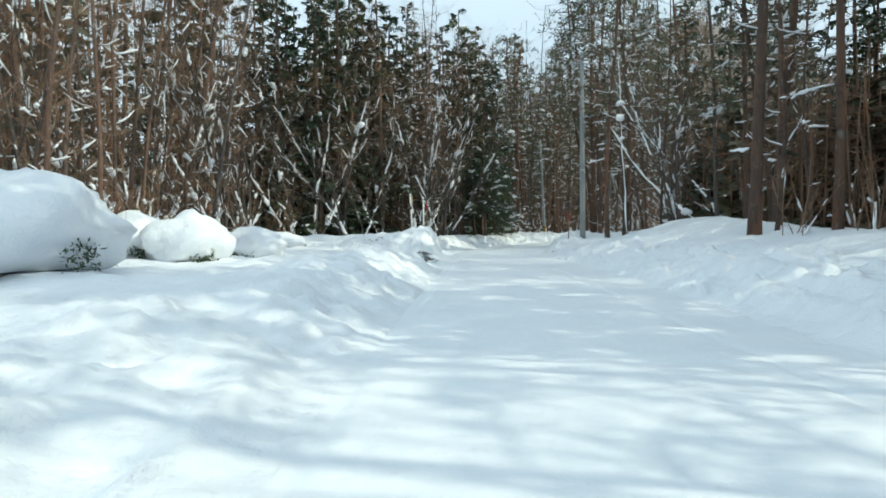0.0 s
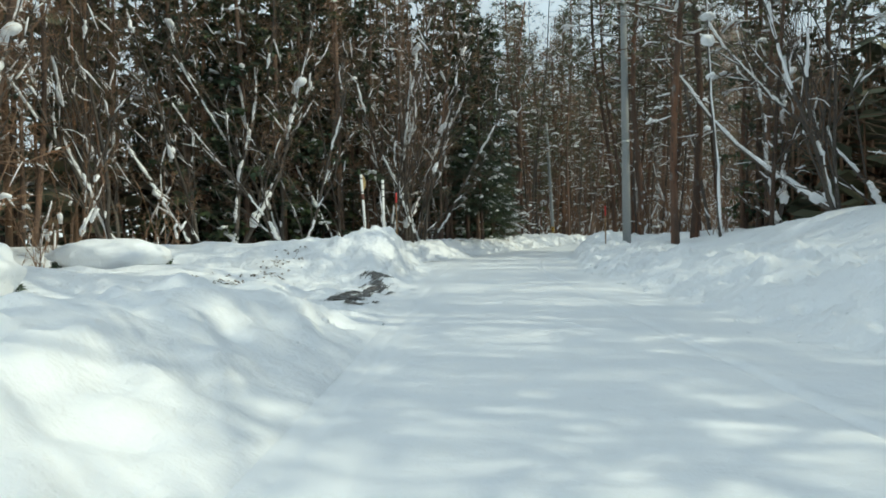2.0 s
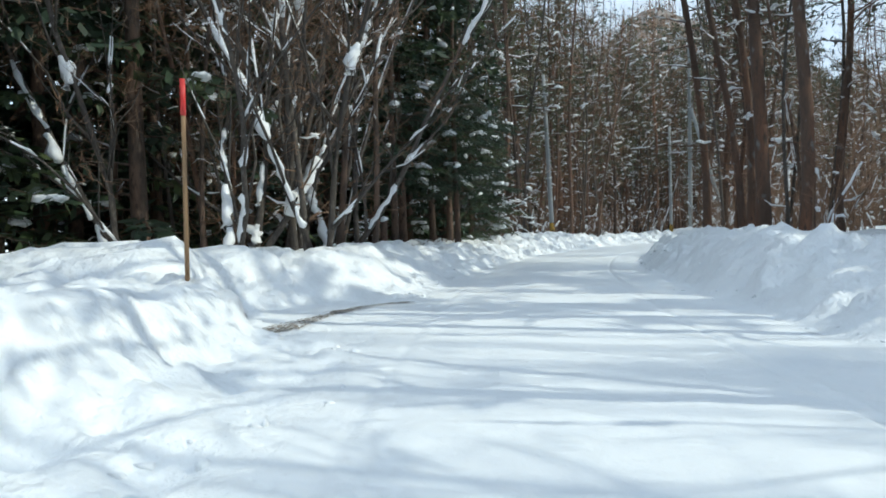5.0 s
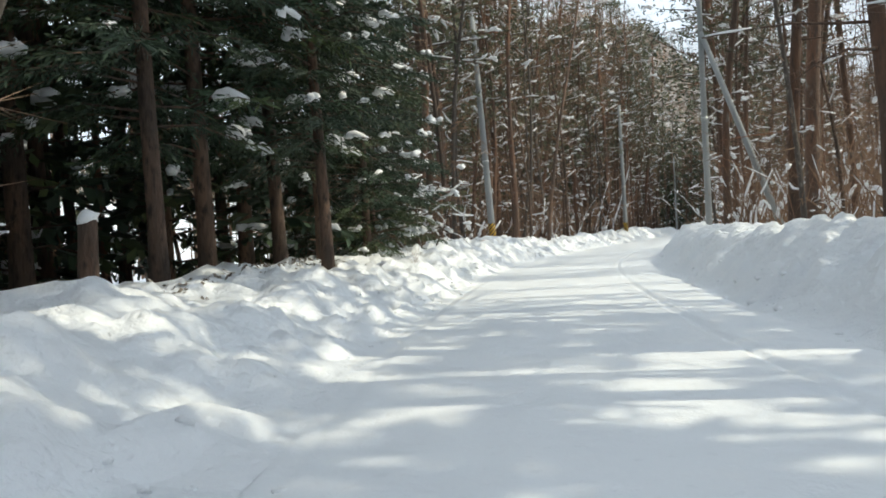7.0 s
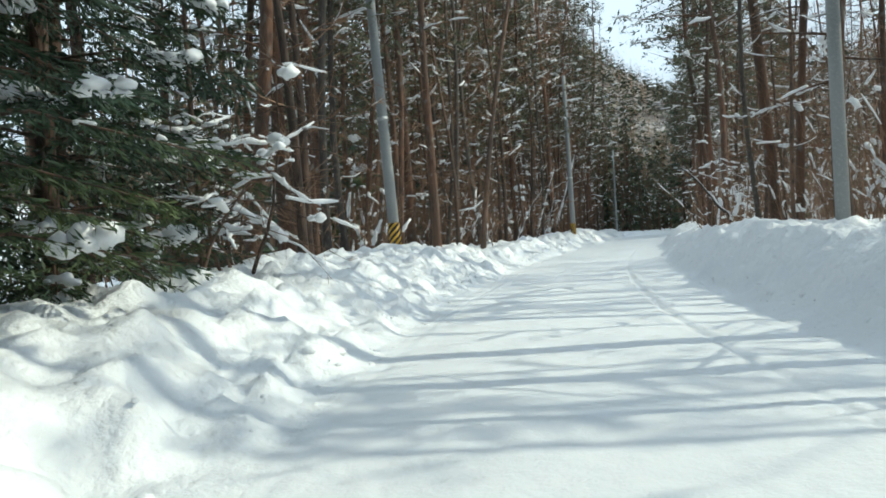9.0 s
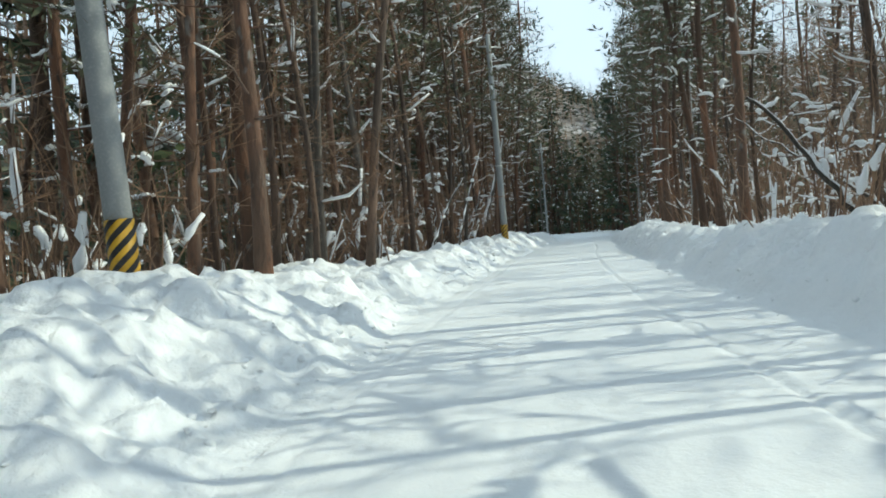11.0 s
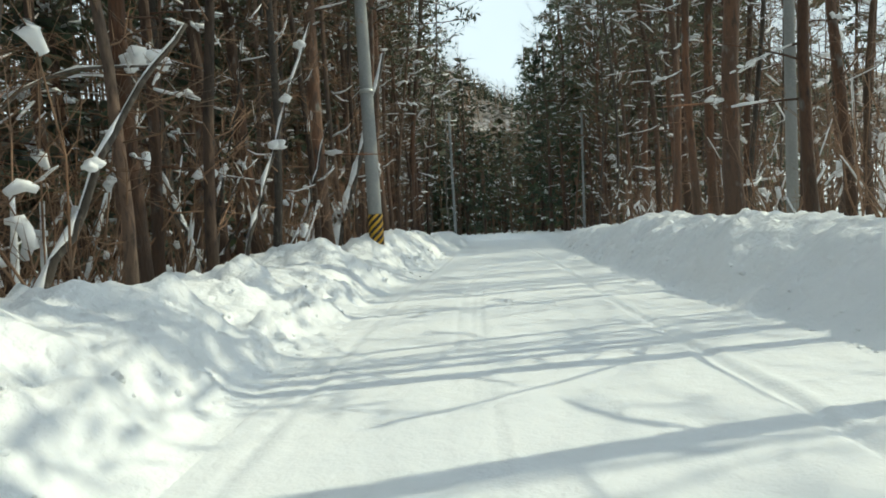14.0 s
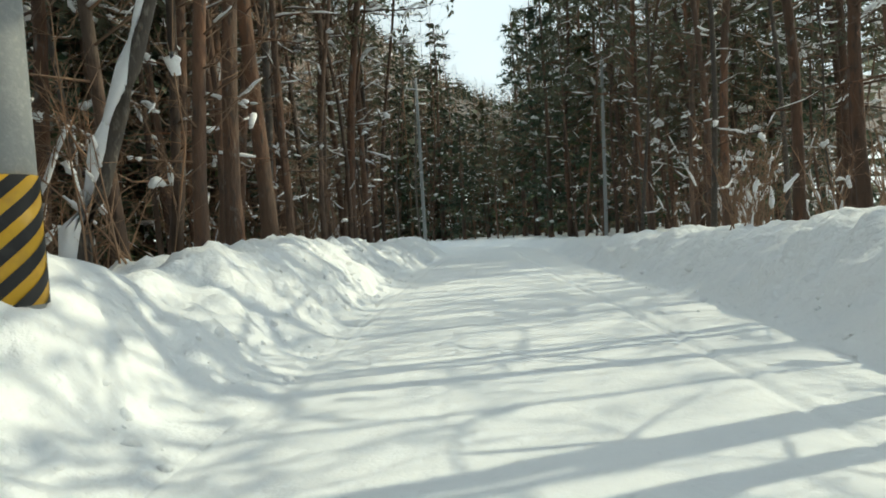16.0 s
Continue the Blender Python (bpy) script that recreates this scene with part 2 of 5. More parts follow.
def spline(points, step):
    p = np.array([points[0]] + list(points) + [points[-1]], float)
    out = []
    for i in range(1, len(p) - 2):
        for t in np.arange(0, 1, 0.02):
            out.append(0.5 * (2 * p[i] + (p[i + 1] - p[i - 1]) * t + (2 * p[i - 1] - 5 * p[i] + 4 * p[i + 1] - p[i + 2]) * t * t
                              + (3 * p[i] - p[i - 1] - 3 * p[i + 1] + p[i + 2]) * t ** 3))
    out = np.array(out)
    s = np.concatenate([[0], np.cumsum(np.linalg.norm(np.diff(out, axis=0), axis=1))])
    g = np.arange(0, s[-1], step)
    return g, np.stack([np.interp(g, s, out[:, 0]), np.interp(g, s, out[:, 1])], 1)


LINE_S, LINE = spline(CONTROL, 0.25)
LINE_S = LINE_S - LINE_S[np.argmin(np.abs(LINE[:, 1]) + (LINE[:, 0] > 10) * 1000)]
TAN = np.gradient(LINE, axis=0)
TAN /= np.linalg.norm(TAN, axis=1)[:, None]
for _ in range(12):
    TAN[1:-1] = (TAN[:-2] + TAN[1:-1] + TAN[2:]) / 3
NOR = np.stack([TAN[:, 1], -TAN[:, 0]], 1)      # to the right of the way


def at(s, d):
    """Plan place s metres along the road and d metres right of its middle."""
    x = np.interp(s, LINE_S, LINE[:, 0]) + d * np.interp(s, LINE_S, NOR[:, 0])
    y = np.interp(s, LINE_S, LINE[:, 1]) + d * np.interp(s, LINE_S, NOR[:, 1])
    return x, y


def along(x, y):
    """The s and d of a plan place."""
    k = np.argmin((LINE[:, 0] - x) ** 2 + (LINE[:, 1] - y) ** 2)
    return LINE_S[k], (x - LINE[k, 0]) * NOR[k, 0] + (y - LINE[k, 1]) * NOR[k, 1]


# ---- the lie of the snow ----
def ramp(x, a, b):
    t = np.clip((x - a) / (b - a), 0, 1)
    return t * t * (3 - 2 * t)


def bell(x, c, w):
    return np.exp(-((x - c) / w) ** 2)


HALF = 2.75


def fbm(x, y, scale, seed, octaves=4):
    return noise.fractal(Vector((x * scale, y * scale, seed)), 0.9, 2.1, octaves)


def lumps(x, y):
    """Rounded lumps of ploughed snow with creases between them, in two sizes."""
    out = 0.0
    for scale, tall, seed in ((1.9, 0.17, 5.0), (3.9, 0.085, 9.0)):
        dist, cells = noise.voronoi(Vector((x * scale, y * scale, seed)))
        size = 0.5 + 0.9 * noise.noise(cells[0] * 3.7)
        out += tall * max(0.0, size) * (1 - 1.5 * min(dist[0], 1.0) ** 2)
    return out


CREST_LEFT = ((39, 1.0), (41.5, 0.76), (42.7, 0.78), (43.6, 1.15), (44.5, 1.15), (46, 1.07), (50, 0.93), (54, 0.95), (58, 0.9), (62, 1.0), (66, 1.0), (69, 1.13), (76, 1.12), (84, 1.12), (88, 1.1), (91, 1.0), (93.5, 0.72), (96, 0.8), (99, 0.85), (103, 1.0),
              (105.5, 1.0), (107.3, 0.85), (109.4, 1.2), (111.5, 0.52), (113.5, 0.48), (116, 0.7), (118, 0.97), (122, 1.0), (128, 0.9), (134, 0.8), (150, 0.75))
CREST_RIGHT = ((40, 1.0), (46, 1.1), (50, 0.93), (60, 0.97), (64, 0.9), (74, 0.93), (79, 1.0), (85, 0.95), (93, 0.79), (97, 0.76), (104, 0.8), (107, 0.9), (110, 0.8), (112, 0.88), (114.5, 0.92), (117.5, 0.88), (120, 0.76),
               (123, 0.82), (128, 0.77), (136, 0.56), (146, 0.42), (180, 0.4))


def crest(s, table):
    """How much the plough has heaped up here."""
    return float(np.interp(s, [q[0] for q in table], [q[1] for q in table]))


def lie(s, d, x, y):
    """Height of the snow at one place."""
    n1 = fbm(x, y, 0.45, 3.1)
    n2 = fbm(x, y, 1.5, 7.7, 3)
    if abs(d) <= HALF - 0.35:
        e = 0.014 * n1 + 0.010 * n2 + 0.006 * fbm(x, y, 4.5, 41.0, 2)
        for track, deep, wide in ((1.25, 0.026, 0.045), (-2.2, 0.014, 0.05), (-0.62, 0.010, 0.03), (-0.74, 0.006, 0.028), (-0.93, 0.011, 0.03), (0.55, 0.005, 0.03)):
            q = d - track - 0.10 * math.sin(s * 0.11 + track)
            shown = 0.75 + 0.25 * math.sin(s * 0.31 + 2 * track) if deep > 0.012 else float(0.15 + 0.85 * ramp(s, 70, 95)) * (0.6 + 0.4 * math.sin(s * 0.23 + 5 * track))
            e += deep * shown * ((0.45 if deep > 0.012 else 0.1) * float(bell(q, 0.13, 0.06)) - float(bell(q, 0, wide)))
        return e
    n4 = fbm(x, y, 3.2, 17.3, 3)
    n3 = 0.5 - abs(noise.noise(Vector((x * 0.95, y * 0.95, 31.0))))          # ridged
    edge = float(ramp(abs(d), HALF - 0.35, HALF + 0.3))
    if d > 0:
        u = d - HALF - 0.22 * n1
        wallness = float(ramp(s, 42, 50))                       # a ploughed wall from here on, an open slope before
        wall = 0.98 * ramp(u, -0.25, 1.05) + 0.14 * bell(u, 1.5, 0.6) + 0.10 * ramp(u, 4, 9)
        slope = 0.50 * ramp(u, -0.3, 1.6) + 0.55 * ramp(u, 1.6, 6.0) + 0.65 * bell(s, 29, 6) * bell(u, 5.6, 2.4)
        h = wallness * wall + (1 - wallness) * slope
        h += 0.14 * bell(s, 108, 3) * bell(u, 1.9, 1.0) + 0.35 * bell(s, 117, 4) * bell(u, 2.2, 1.0)
        lump = edge * (0.15 * ramp(u, 0.2, 1.2) * n1 + 0.15 * (1 - 0.6 * ramp(u, 2, 5)) * n2 + 0.08 * n4 + 0.15 * (n3 - 0.3) * ramp(u, 0.7, 1.6) + 0.22 * (abs(noise.noise(Vector((x * 1.9, y * 1.9, 71.0)))) - 0.2) * ramp(u, -0.1, 0.4) * (1 - 0.6 * ramp(u, 2, 5)))
        clod = max(0.0, noise.noise(Vector((x * 3.3, y * 3.3, 11.0)))) * 0.20 * float(bell(u, 0.15, 0.45)) * edge
        clod += 0.75 * lumps(x, y) * float(ramp(u, -0.25, 0.3) * (1 - 0.75 * ramp(u, 1.6, 4.5)))
        return float(h + lump + clod) * crest(s, CREST_RIGHT)
    u = -d - HALF - 0.25 * n1
    u -= float(1.1 * ramp(s, 36.6, 38.4) * (1 - ramp(s, 45.5, 49)) + 1.2 * ramp(s, 42.7, 43.2) * (1 - ramp(s, 45.0, 47.5)))     # the bank stands back here
    open1 = float(ramp(s, 23.3, 25.3) * (1 - ramp(s, 30.8, 32.8)))     # a driveway
    early = float(1 - ramp(s, 22.6, 25.0))
    mid = float(ramp(s, 30.5, 34) * (1 - ramp(s, 52, 58)))
    late = float(ramp(s, 52, 58))
    ridge = 0.50 * bell(u, 1.2, 1.0) * bell(s, 17.5, 8.5) + 0.38 * ramp(u, -0.3, 2.4) + 0.10 * ramp(u, 3, 8)
    back = ramp(s, 31, 36) * (1 - ramp(s, 37, 42))
    block = (0.82 + 0.25 * bell(s, 35.5, 2.2)) * ramp(u, 0.1, 0.6 + 0.6 * float(1 - ramp(s, 38, 42)) + 1.4 * float(ramp(s, 43.2, 50))) * (1 - 0.25 * (1 - back) * ramp(u, 3.0, 6))
    low = 0.16 * bell(s, 66, 9)
    tight = float(ramp(s, 88, 100))
    bank = (0.74 - low - 0.42 * bell(s, 105.0, 4.6) - 0.14 * bell(s, 92, 7) + 0.02 * tight + 0.04 * float(ramp(s, 110, 114))) * ramp(u, -0.3, 2.3 - 0.9 * tight) + (0.14 * bell(u, 2.9 - 1.1 * tight, 1.0) + 0.10 * bell(u, 1.1, 0.5)) * (1 - 0.8 * bell(s, 105.0, 4.6)) + 0.28 * bell(s, 113.5, 1.8) * bell(u, 1.3, 1.1) + 0.16 * tight * ramp(u, -0.05, 0.3) - 0.55 * ramp(u, 3.6 - 1.5 * tight, 7.0 - 2.6 * tight) - 0.7 * ramp(u, 8, 18)
    h = early * ridge + mid * block + late * bank + open1 * 0.55 * ramp(u, 1.8, 5.5) * float(1 - mid) * (1 - early)
    lump = edge * (0.20 * ramp(u, 0.1, 1.2) * n1 + 0.15 * (1 - 0.5 * ramp(u, 3, 6)) * n2 + (0.06 + 0.05 * late) * n4 + 0.10 * late * (abs(noise.noise(Vector((x * 2.1, y * 2.1, 61.0)))) - 0.2) + 0.26 * (n3 - 0.3) * ramp(u, 0.2, 1.2) * (1 - 0.5 * early))
    lump *= 1 - 0.5 * float(bell(s, 112, 3))
    lump += 0.30 * float(bell(s, 101, 7) * bell(u, 2.4, 1.7)) * max(0.0, noise.noise(Vector((x * 0.62, y * 0.62, 51.0))) + 0.12)
    lump *= 1 - 0.8 * open1 * (1 - float(ramp(u, 1.2, 3)))
    clod = max(0.0, noise.noise(Vector((x * 3.1, y * 3.1, 23.0)))) * 0.20 * float(bell(u, 0.3, 0.8)) * (1 - 0.7 * open1) * edge
    clod += (0.55 + 0.3 * max(late, mid)) * lumps(x, y) * float(ramp(u, -0.25, 0.25) * (1 - 0.8 * ramp(u, 2.2, 5.5))) * (1 - 0.45 * early)
    heap = 0.45 * float(bell(s, 34.9, 1.4) * ramp(u, 0.2, 0.6) * (1 - ramp(u, 1.5, 2.6)))
    heap += 0.58 * float(bell(s, 113.9, 1.3) * bell(u, 0.9, 0.7))
    flat = float(ramp(s, 42.7, 43.2) * (1 - ramp(s, 46.4, 48)) * (1 - ramp(-d, 4.3, 5.0)))
    return float(h + lump + clod) * (1 - 0.9 * flat) * crest(s, CREST_LEFT) + heap


def height(x, y):
    s, d = along(x, y)
    return lie(s, d, x, y)


def sheet(name, svals, dvals, mat, label):
    """A strip of the ground between the given offsets."""
    verts = []
    for s in svals:
        for d in dvals:
            x, y = at(s, d)
            verts.append((x, y, lie(s, d, x, y)))
    k = len(dvals)
    faces = [(i * k + j, i * k + j + 1, (i + 1) * k + j + 1, (i + 1) * k + j) for i in range(len(svals) - 1) for j in range(k - 1)]
    me = bpy.data.meshes.new(name)
    me.from_pydata(verts, [], faces)
    me.polygons.foreach_set("use_smooth", [True] * len(me.polygons))
    me.materials.append(mat)
    return tagged(new(name, me), label, "ground" if name == "ground" else "road", kind="structure")


S_NEAR = np.concatenate([np.arange(-30, -2, 0.6), np.arange(-2, 6, 0.3), np.arange(6, 128, 0.135), np.arange(128, 178, 0.5)])
RIGHT = np.concatenate([np.arange(HALF - 0.35, 5.6, 0.095), np.geomspace(5.6, 34, 26)])
LEFT = -RIGHT[::-1]
ROADD = np.linspace(-(HALF - 0.35), HALF - 0.35, 121)
S_ROAD = np.concatenate([S_NEAR[S_NEAR < -2], np.arange(-2, 128, 0.34), S_NEAR[S_NEAR >= 128]])


def ground():
    """One sheet out to the horizon: the road's strip is cut out of it."""
    verts, faces, base, ploughed = [], [], 0, []
    for dv in (LEFT, RIGHT):
        k = len(dv)
        for s in S_NEAR:
            for d in dv:
                x, y = at(s, d)
                verts.append((x, y, lie(s, d, x, y)))
                ploughed.append(float(ramp(abs(d), 2.5, 3.4)) * (1.0 if s > 24 else 0.35))
        faces += [(base + i * k + j, base + i * k + j + 1, base + (i + 1) * k + j + 1, base + (i + 1) * k + j) for i in range(len(S_NEAR) - 1) for j in range(k - 1)]
        base += len(S_NEAR) * k
    # the far land
    r = np.concatenate([[0], np.geomspace(20, 3000, 30)])
    for q in r:
        for a in np.arange(96) * 2 * math.pi / 96:
            x, y = 20 + q * math.cos(a), 70 + q * math.sin(a)
            verts.append((x, y, -1.6 + 0.12 * max(0.0, q - 120) * (1 if q < 500 else 500 / q)))
    for i in range(len(r) - 1):
        for j in range(96):
            a, b = base + i * 96 + j, base + i * 96 + (j + 1) % 96
            faces.append((a, b, b + 96, a + 96))
    me = bpy.data.meshes.new("ground")
    me.from_pydata(verts, [], faces)
    me.polygons.foreach_set("use_smooth", [True] * len(me.polygons))
    me.materials.append(SNOW)
    me.attributes.new("ploughed", "FLOAT", "POINT").data.foreach_set("value", ploughed + [0.3] * (len(verts) - len(ploughed)))
    return tagged(new("ground", me), "deep white snow ploughed into lumpy banks beside the road", "snow", kind="structure")


ground()
sheet("road", S_ROAD, ROADD, PACKED, "road covered with packed white snow and faint tyre tracks")


# ---- trees ----
def unit(v):
    v = np.asarray(v, float)
    return v / (np.linalg.norm(v) + 1e-9)


UP = np.array((0, 0, 1.0))
WINDWARD = np.array((-0.15, -0.84, 0.52))      # the side to which driven snow clings


def limb_snow(sn, pts, radii, rng, chance, thick=1.0, upper=UP):
    """Snow lying along the upper side of a limb, in broken uneven stretches."""
    pts = np.asarray(pts)
    k = len(pts) - 1
    run = np.linalg.norm(pts[-1] - pts[0])
    whole = unit(pts[-1] - pts[0])
    odds = chance * (1.05 - (whole @ upper) ** 2) ** 0.5
    a = rng.uniform(0, 0.3)
    while a < run - 0.1:
        b = min(run, a + (rng.uniform(0.2, 1.0) if upper is UP else rng.uniform(0.5, 2.2)))
        if rng.random() < odds:
            ring, wide = [], []
            m = 4 if sn.light and upper is UP else int(min(9, 4 + (b - a) / 0.25))
            bulk = rng.uniform(0.55, 1.0) + min(1.4, rng.exponential(0.35))
            for t in np.linspace(a, b, m):
                f = t / run * k
                i = min(int(f), k - 1)
                c = pts[i] + (pts[i + 1] - pts[i]) * (f - i)
                r = radii[i] + (radii[i + 1] - radii[i]) * (f - i)
                d = unit(pts[i + 1] - pts[i])
                w = (0.66 * r + 0.012) * thick * bulk * rng.uniform(0.6, 1.4)
                ring.append(c + unit(upper - d * (d @ upper)) * (0.62 * r + 0.35 * w) + rng.normal(0, 0.22 * w, 3))
                wide.append(w)
            wide[0] *= 0.65
            wide[-1] *= 0.6
            sn.tube(ring, wide, 5 if sn.light else 7, 0.8)
            if rng.random() < 0.12:
                w = (0.03 + 1.1 * radii[0]) * thick
                sn.pad(ring[2] + UP * 0.3 * w, whole + rng.normal(0, 0.3, 3), w * rng.uniform(2, 4), w * rng.uniform(0.6, 1.0), rng)
        a = b + rng.uniform(0.05, 0.5)


def limb(mb, sn, p, d, length, r, level, rng, snow, deep, spread=0.75, tw=None, thick=1.0):
    """A limb that forks on its way."""
    k = 9 if level == 0 and length > 6 else 5 if level == 0 else 4 if level == 1 else 3
    pts, d = [np.asarray(p, float)], unit(d)
    for i in range(k):
        d = unit(d + rng.normal(0, 0.11 + 0.08 * level, 3) + np.array((0, 0, 0.05)))
        pts.append(pts[-1] + d * length / k)
    radii = [r * (1 - 0.72 * i / k) for i in range(k + 1)]
    mb.tube(pts, radii, (7, 5, 4, 3)[min(level, 3)])
    limb_snow(sn, pts, radii, rng, snow * (0.9, 0.42, 0.25, 0.08)[min(level, 3)], thick * (1.35, 1.0, 1.0, 0.9)[min(level, 3)], WINDWARD if k == 9 else UP)
    if level < deep:
        for i in range(1, k + 1):
            for _ in range(2 if level == 0 and k < 9 else 1):
                q = unit(pts[i] - pts[i - 1] + spread * unit(rng.normal(0, 1, 3) + np.array((0, 0, 0.75))))
                limb(mb, sn, pts[i], q, length * rng.uniform(0.32, 0.55), radii[i] * 0.62, level + 1, rng, snow, deep, spread, tw, thick)
    elif tw is not None:
        for i in range(1, k + 1):
            for _ in range(3):
                q = unit(pts[i] - pts[i - 1] + 0.7 * rng.normal(0, 1, 3) + UP * 0.2)
                tw.spike(pts[i], pts[i] + q * rng.uniform(0.25, 0.8), 0.006)


SHAPES = {}


def tree(name, label, category, group, *parts):
    root = new(name)
    tagged(root, label, category, group)
    for pn, mesh, mat, plabel in parts:
        if mesh.n:
            part(pn, mesh, mat, root, plabel)
    SHAPES[root.name] = parts
    return root


def trunk_line(h, rng, lean=0.03, wave=0.12):
    a, b = rng.uniform(0, 6.28), rng.uniform(0, 6.28)
    z = np.linspace(-0.6, h, 12)
    return np.stack([lean * z * math.cos(a) + wave * (np.sin(z * 0.45 + b) - math.sin(b)), lean * z * math.sin(a) + wave * (np.cos(z * 0.37 + a) - math.cos(a)), z], 1)


def on(line, z):
    return np.array([np.interp(z, line[:, 2], line[:, k]) for k in range(3)])


def tuft(nd, c, size, count, rng, width=0.035):
    for _ in range(count):
        q = unit(rng.normal(0, 1, 3) + np.array((0, 0, 0.3)))
        side = unit(np.cross(q, rng.normal(0, 1, 3)))
        nd.blade(c + q * size * 0.1, c + q * size * rng.uniform(0.6, 1.2), side, width)


def dense_pine(seed):
    return pine(seed, 0.26, 2)


def pine(seed, bare=0.36, full=1):
    rng = np.random.default_rng(seed)
    h = rng.uniform(17, 23)
    tk, nd, sn = Mesh(), Mesh(True), Mesh(True)
    line = trunk_line(h, rng, 0.03, 0.16)
    r0 = rng.uniform(0.12, 0.175)
    tk.tube(line, [r0 * (1.3 if i == 0 else 1 - 0.06 * i) for i in range(12)], 10)
    for z in np.arange(2.4, h - 0.3, 0.36):
        p = on(line, z)
        a = rng.uniform(0, 6.28)
        live = z > h * bare
        if not live and rng.random() < 0.32:
            continue
        ln = rng.uniform(0.5, 2.5) if not live else (1.2 + 2.2 * (h - z) / (h * (1 - bare))) * rng.uniform(0.6, 1.15)
        q = unit((math.cos(a), math.sin(a), rng.uniform(-0.25, 0.2) if not live else rng.uniform(-0.1, 0.35)))
        pts = [p]
        for i in range(4):
            q = unit(q + rng.normal(0, 0.13, 3))
            pts.append(pts[-1] + q * ln / 4)
        rr = [0.030, 0.024, 0.018, 0.012, 0.006] if not live else [0.045, 0.036, 0.028, 0.02, 0.01]
        tk.tube(pts, rr, 3)
        limb_snow(sn, pts, rr, rng, 0.48, 1.3)
        for i in range(1 if live else 2, 5):
            for _ in range(2 * full if live else 1):
                e = pts[i] + unit(q + rng.normal(0, 0.8, 3)) * rng.uniform(0.2, 0.6)
                tk.spike(pts[i], e, 0.008)
                for _ in range(2):
                    tk.spike(e * 0.5 + pts[i] * 0.5, e + rng.normal(0, 0.28, 3), 0.006)
                if live:
                    tuft(nd, e, 0.36, 5, rng, 0.042)
        if rng.random() < (0.42 if live else 0.14):
            i = rng.integers(2, 5)
            k = 1 if live else 0.6
            for _ in range(rng.integers(1, 3)):
                sn.pad(pts[i] + np.array((rng.normal(0, 0.12), rng.normal(0, 0.12), 0.05)) * k, pts[i] - pts[i - 1] + rng.normal(0, 0.12, 3), k * rng.uniform(0.25, 0.7), k * rng.uniform(0.04, 0.11), rng)
            if rng.random() < 0.45:
                sn.chunk(pts[i] + UP * 0.06, q, 0.07 + min(0.22, rng.exponential(0.07)), rng)
    return tree("pine_tree", "tall red pine with bare reddish trunk and snowy boughs", "tree", "roadside pines",
                ("trunk", tk, PINE_BARK, "reddish scaly bark"), ("crown", nd, PINE_NEEDLE, "dark green needles"), ("snow_load", sn, CAP, "white snow on boughs"))


def larch(seed):
    rng = np.random.default_rng(seed)
    h = rng.uniform(14, 20)
    tk, tw, sn = Mesh(), Mesh(), Mesh(True)
    line = trunk_line(h, rng, 0.05, 0.18)
    r0 = rng.uniform(0.06, 0.115)
    tk.tube(line, [r0 * (1.2 if i == 0 else 1 - 0.07 * i) for i in range(12)], 7)
    for z in np.arange(0.7, h, 0.36):
        p = on(line, z)
        a = rng.uniform(0, 6.28)
        ln = rng.uniform(0.5, 1.9) * (0.7 + 0.6 * z / h)
        q = unit((math.cos(a), math.sin(a), rng.uniform(-0.15, 0.7)))
        pts = [p, p + q * ln * 0.5, p + unit(q + np.array((0, 0, 0.25))) * ln]
        rr = [0.018, 0.013, 0.006]
        tw.tube(pts, rr, 3)
        limb_snow(sn, pts, rr, rng, 0.32, 1.3)
        for _ in range(9):
            t = rng.uniform(0.25, 1)
            c = pts[0] * (1 - t) + pts[2] * t
            tw.spike(c, c + unit(q + rng.normal(0, 0.8, 3)) * rng.uniform(0.25, 0.9), 0.008)
        if rng.random() < 0.13:
            k = 0.04 + min(0.2, rng.exponential(0.045))
            sn.chunk(pts[1] + UP * 0.4 * k, q, k, rng)
    return tree("larch_tree", "slender bare tree with fine brown twigs and bits of snow", "tree", "slender bare trees",
                ("trunk", tk, (DARK_BARK, GREY_BARK, DARK_BARK, PINE_BARK)[seed % 4], ""), ("twig_spray", tw, TWIG, "fine reddish-brown twigs"), ("snow_load", sn, CAP, "white snow on twigs"))


def bare_tree(seed):
    rng = np.random.default_rng(seed)
    tk, tw, sn = Mesh(), Mesh(), Mesh(True)
    for i in range(rng.integers(2, 4)):
        a = rng.uniform(0, 6.28)
        limb(tk, sn, (0.15 * math.cos(a), 0.15 * math.sin(a), -0.5), (0.35 * math.cos(a), 0.35 * math.sin(a), 1.0), rng.uniform(8.0, 12.0), rng.uniform(0.065, 0.115), 0, rng, 0.9, 3, 0.6, tw, 1.2)
    return tree("bare_tree", "leafless many-stemmed tree with snow along its grey branches", "tree", "snow-laden bare trees",
                ("trunk", tk, GREY_BARK, "grey stems and branches"), ("twig_spray", tw, TWIG, "fine dark twigs"), ("snow_load", sn, CAP, "strips of white snow"))


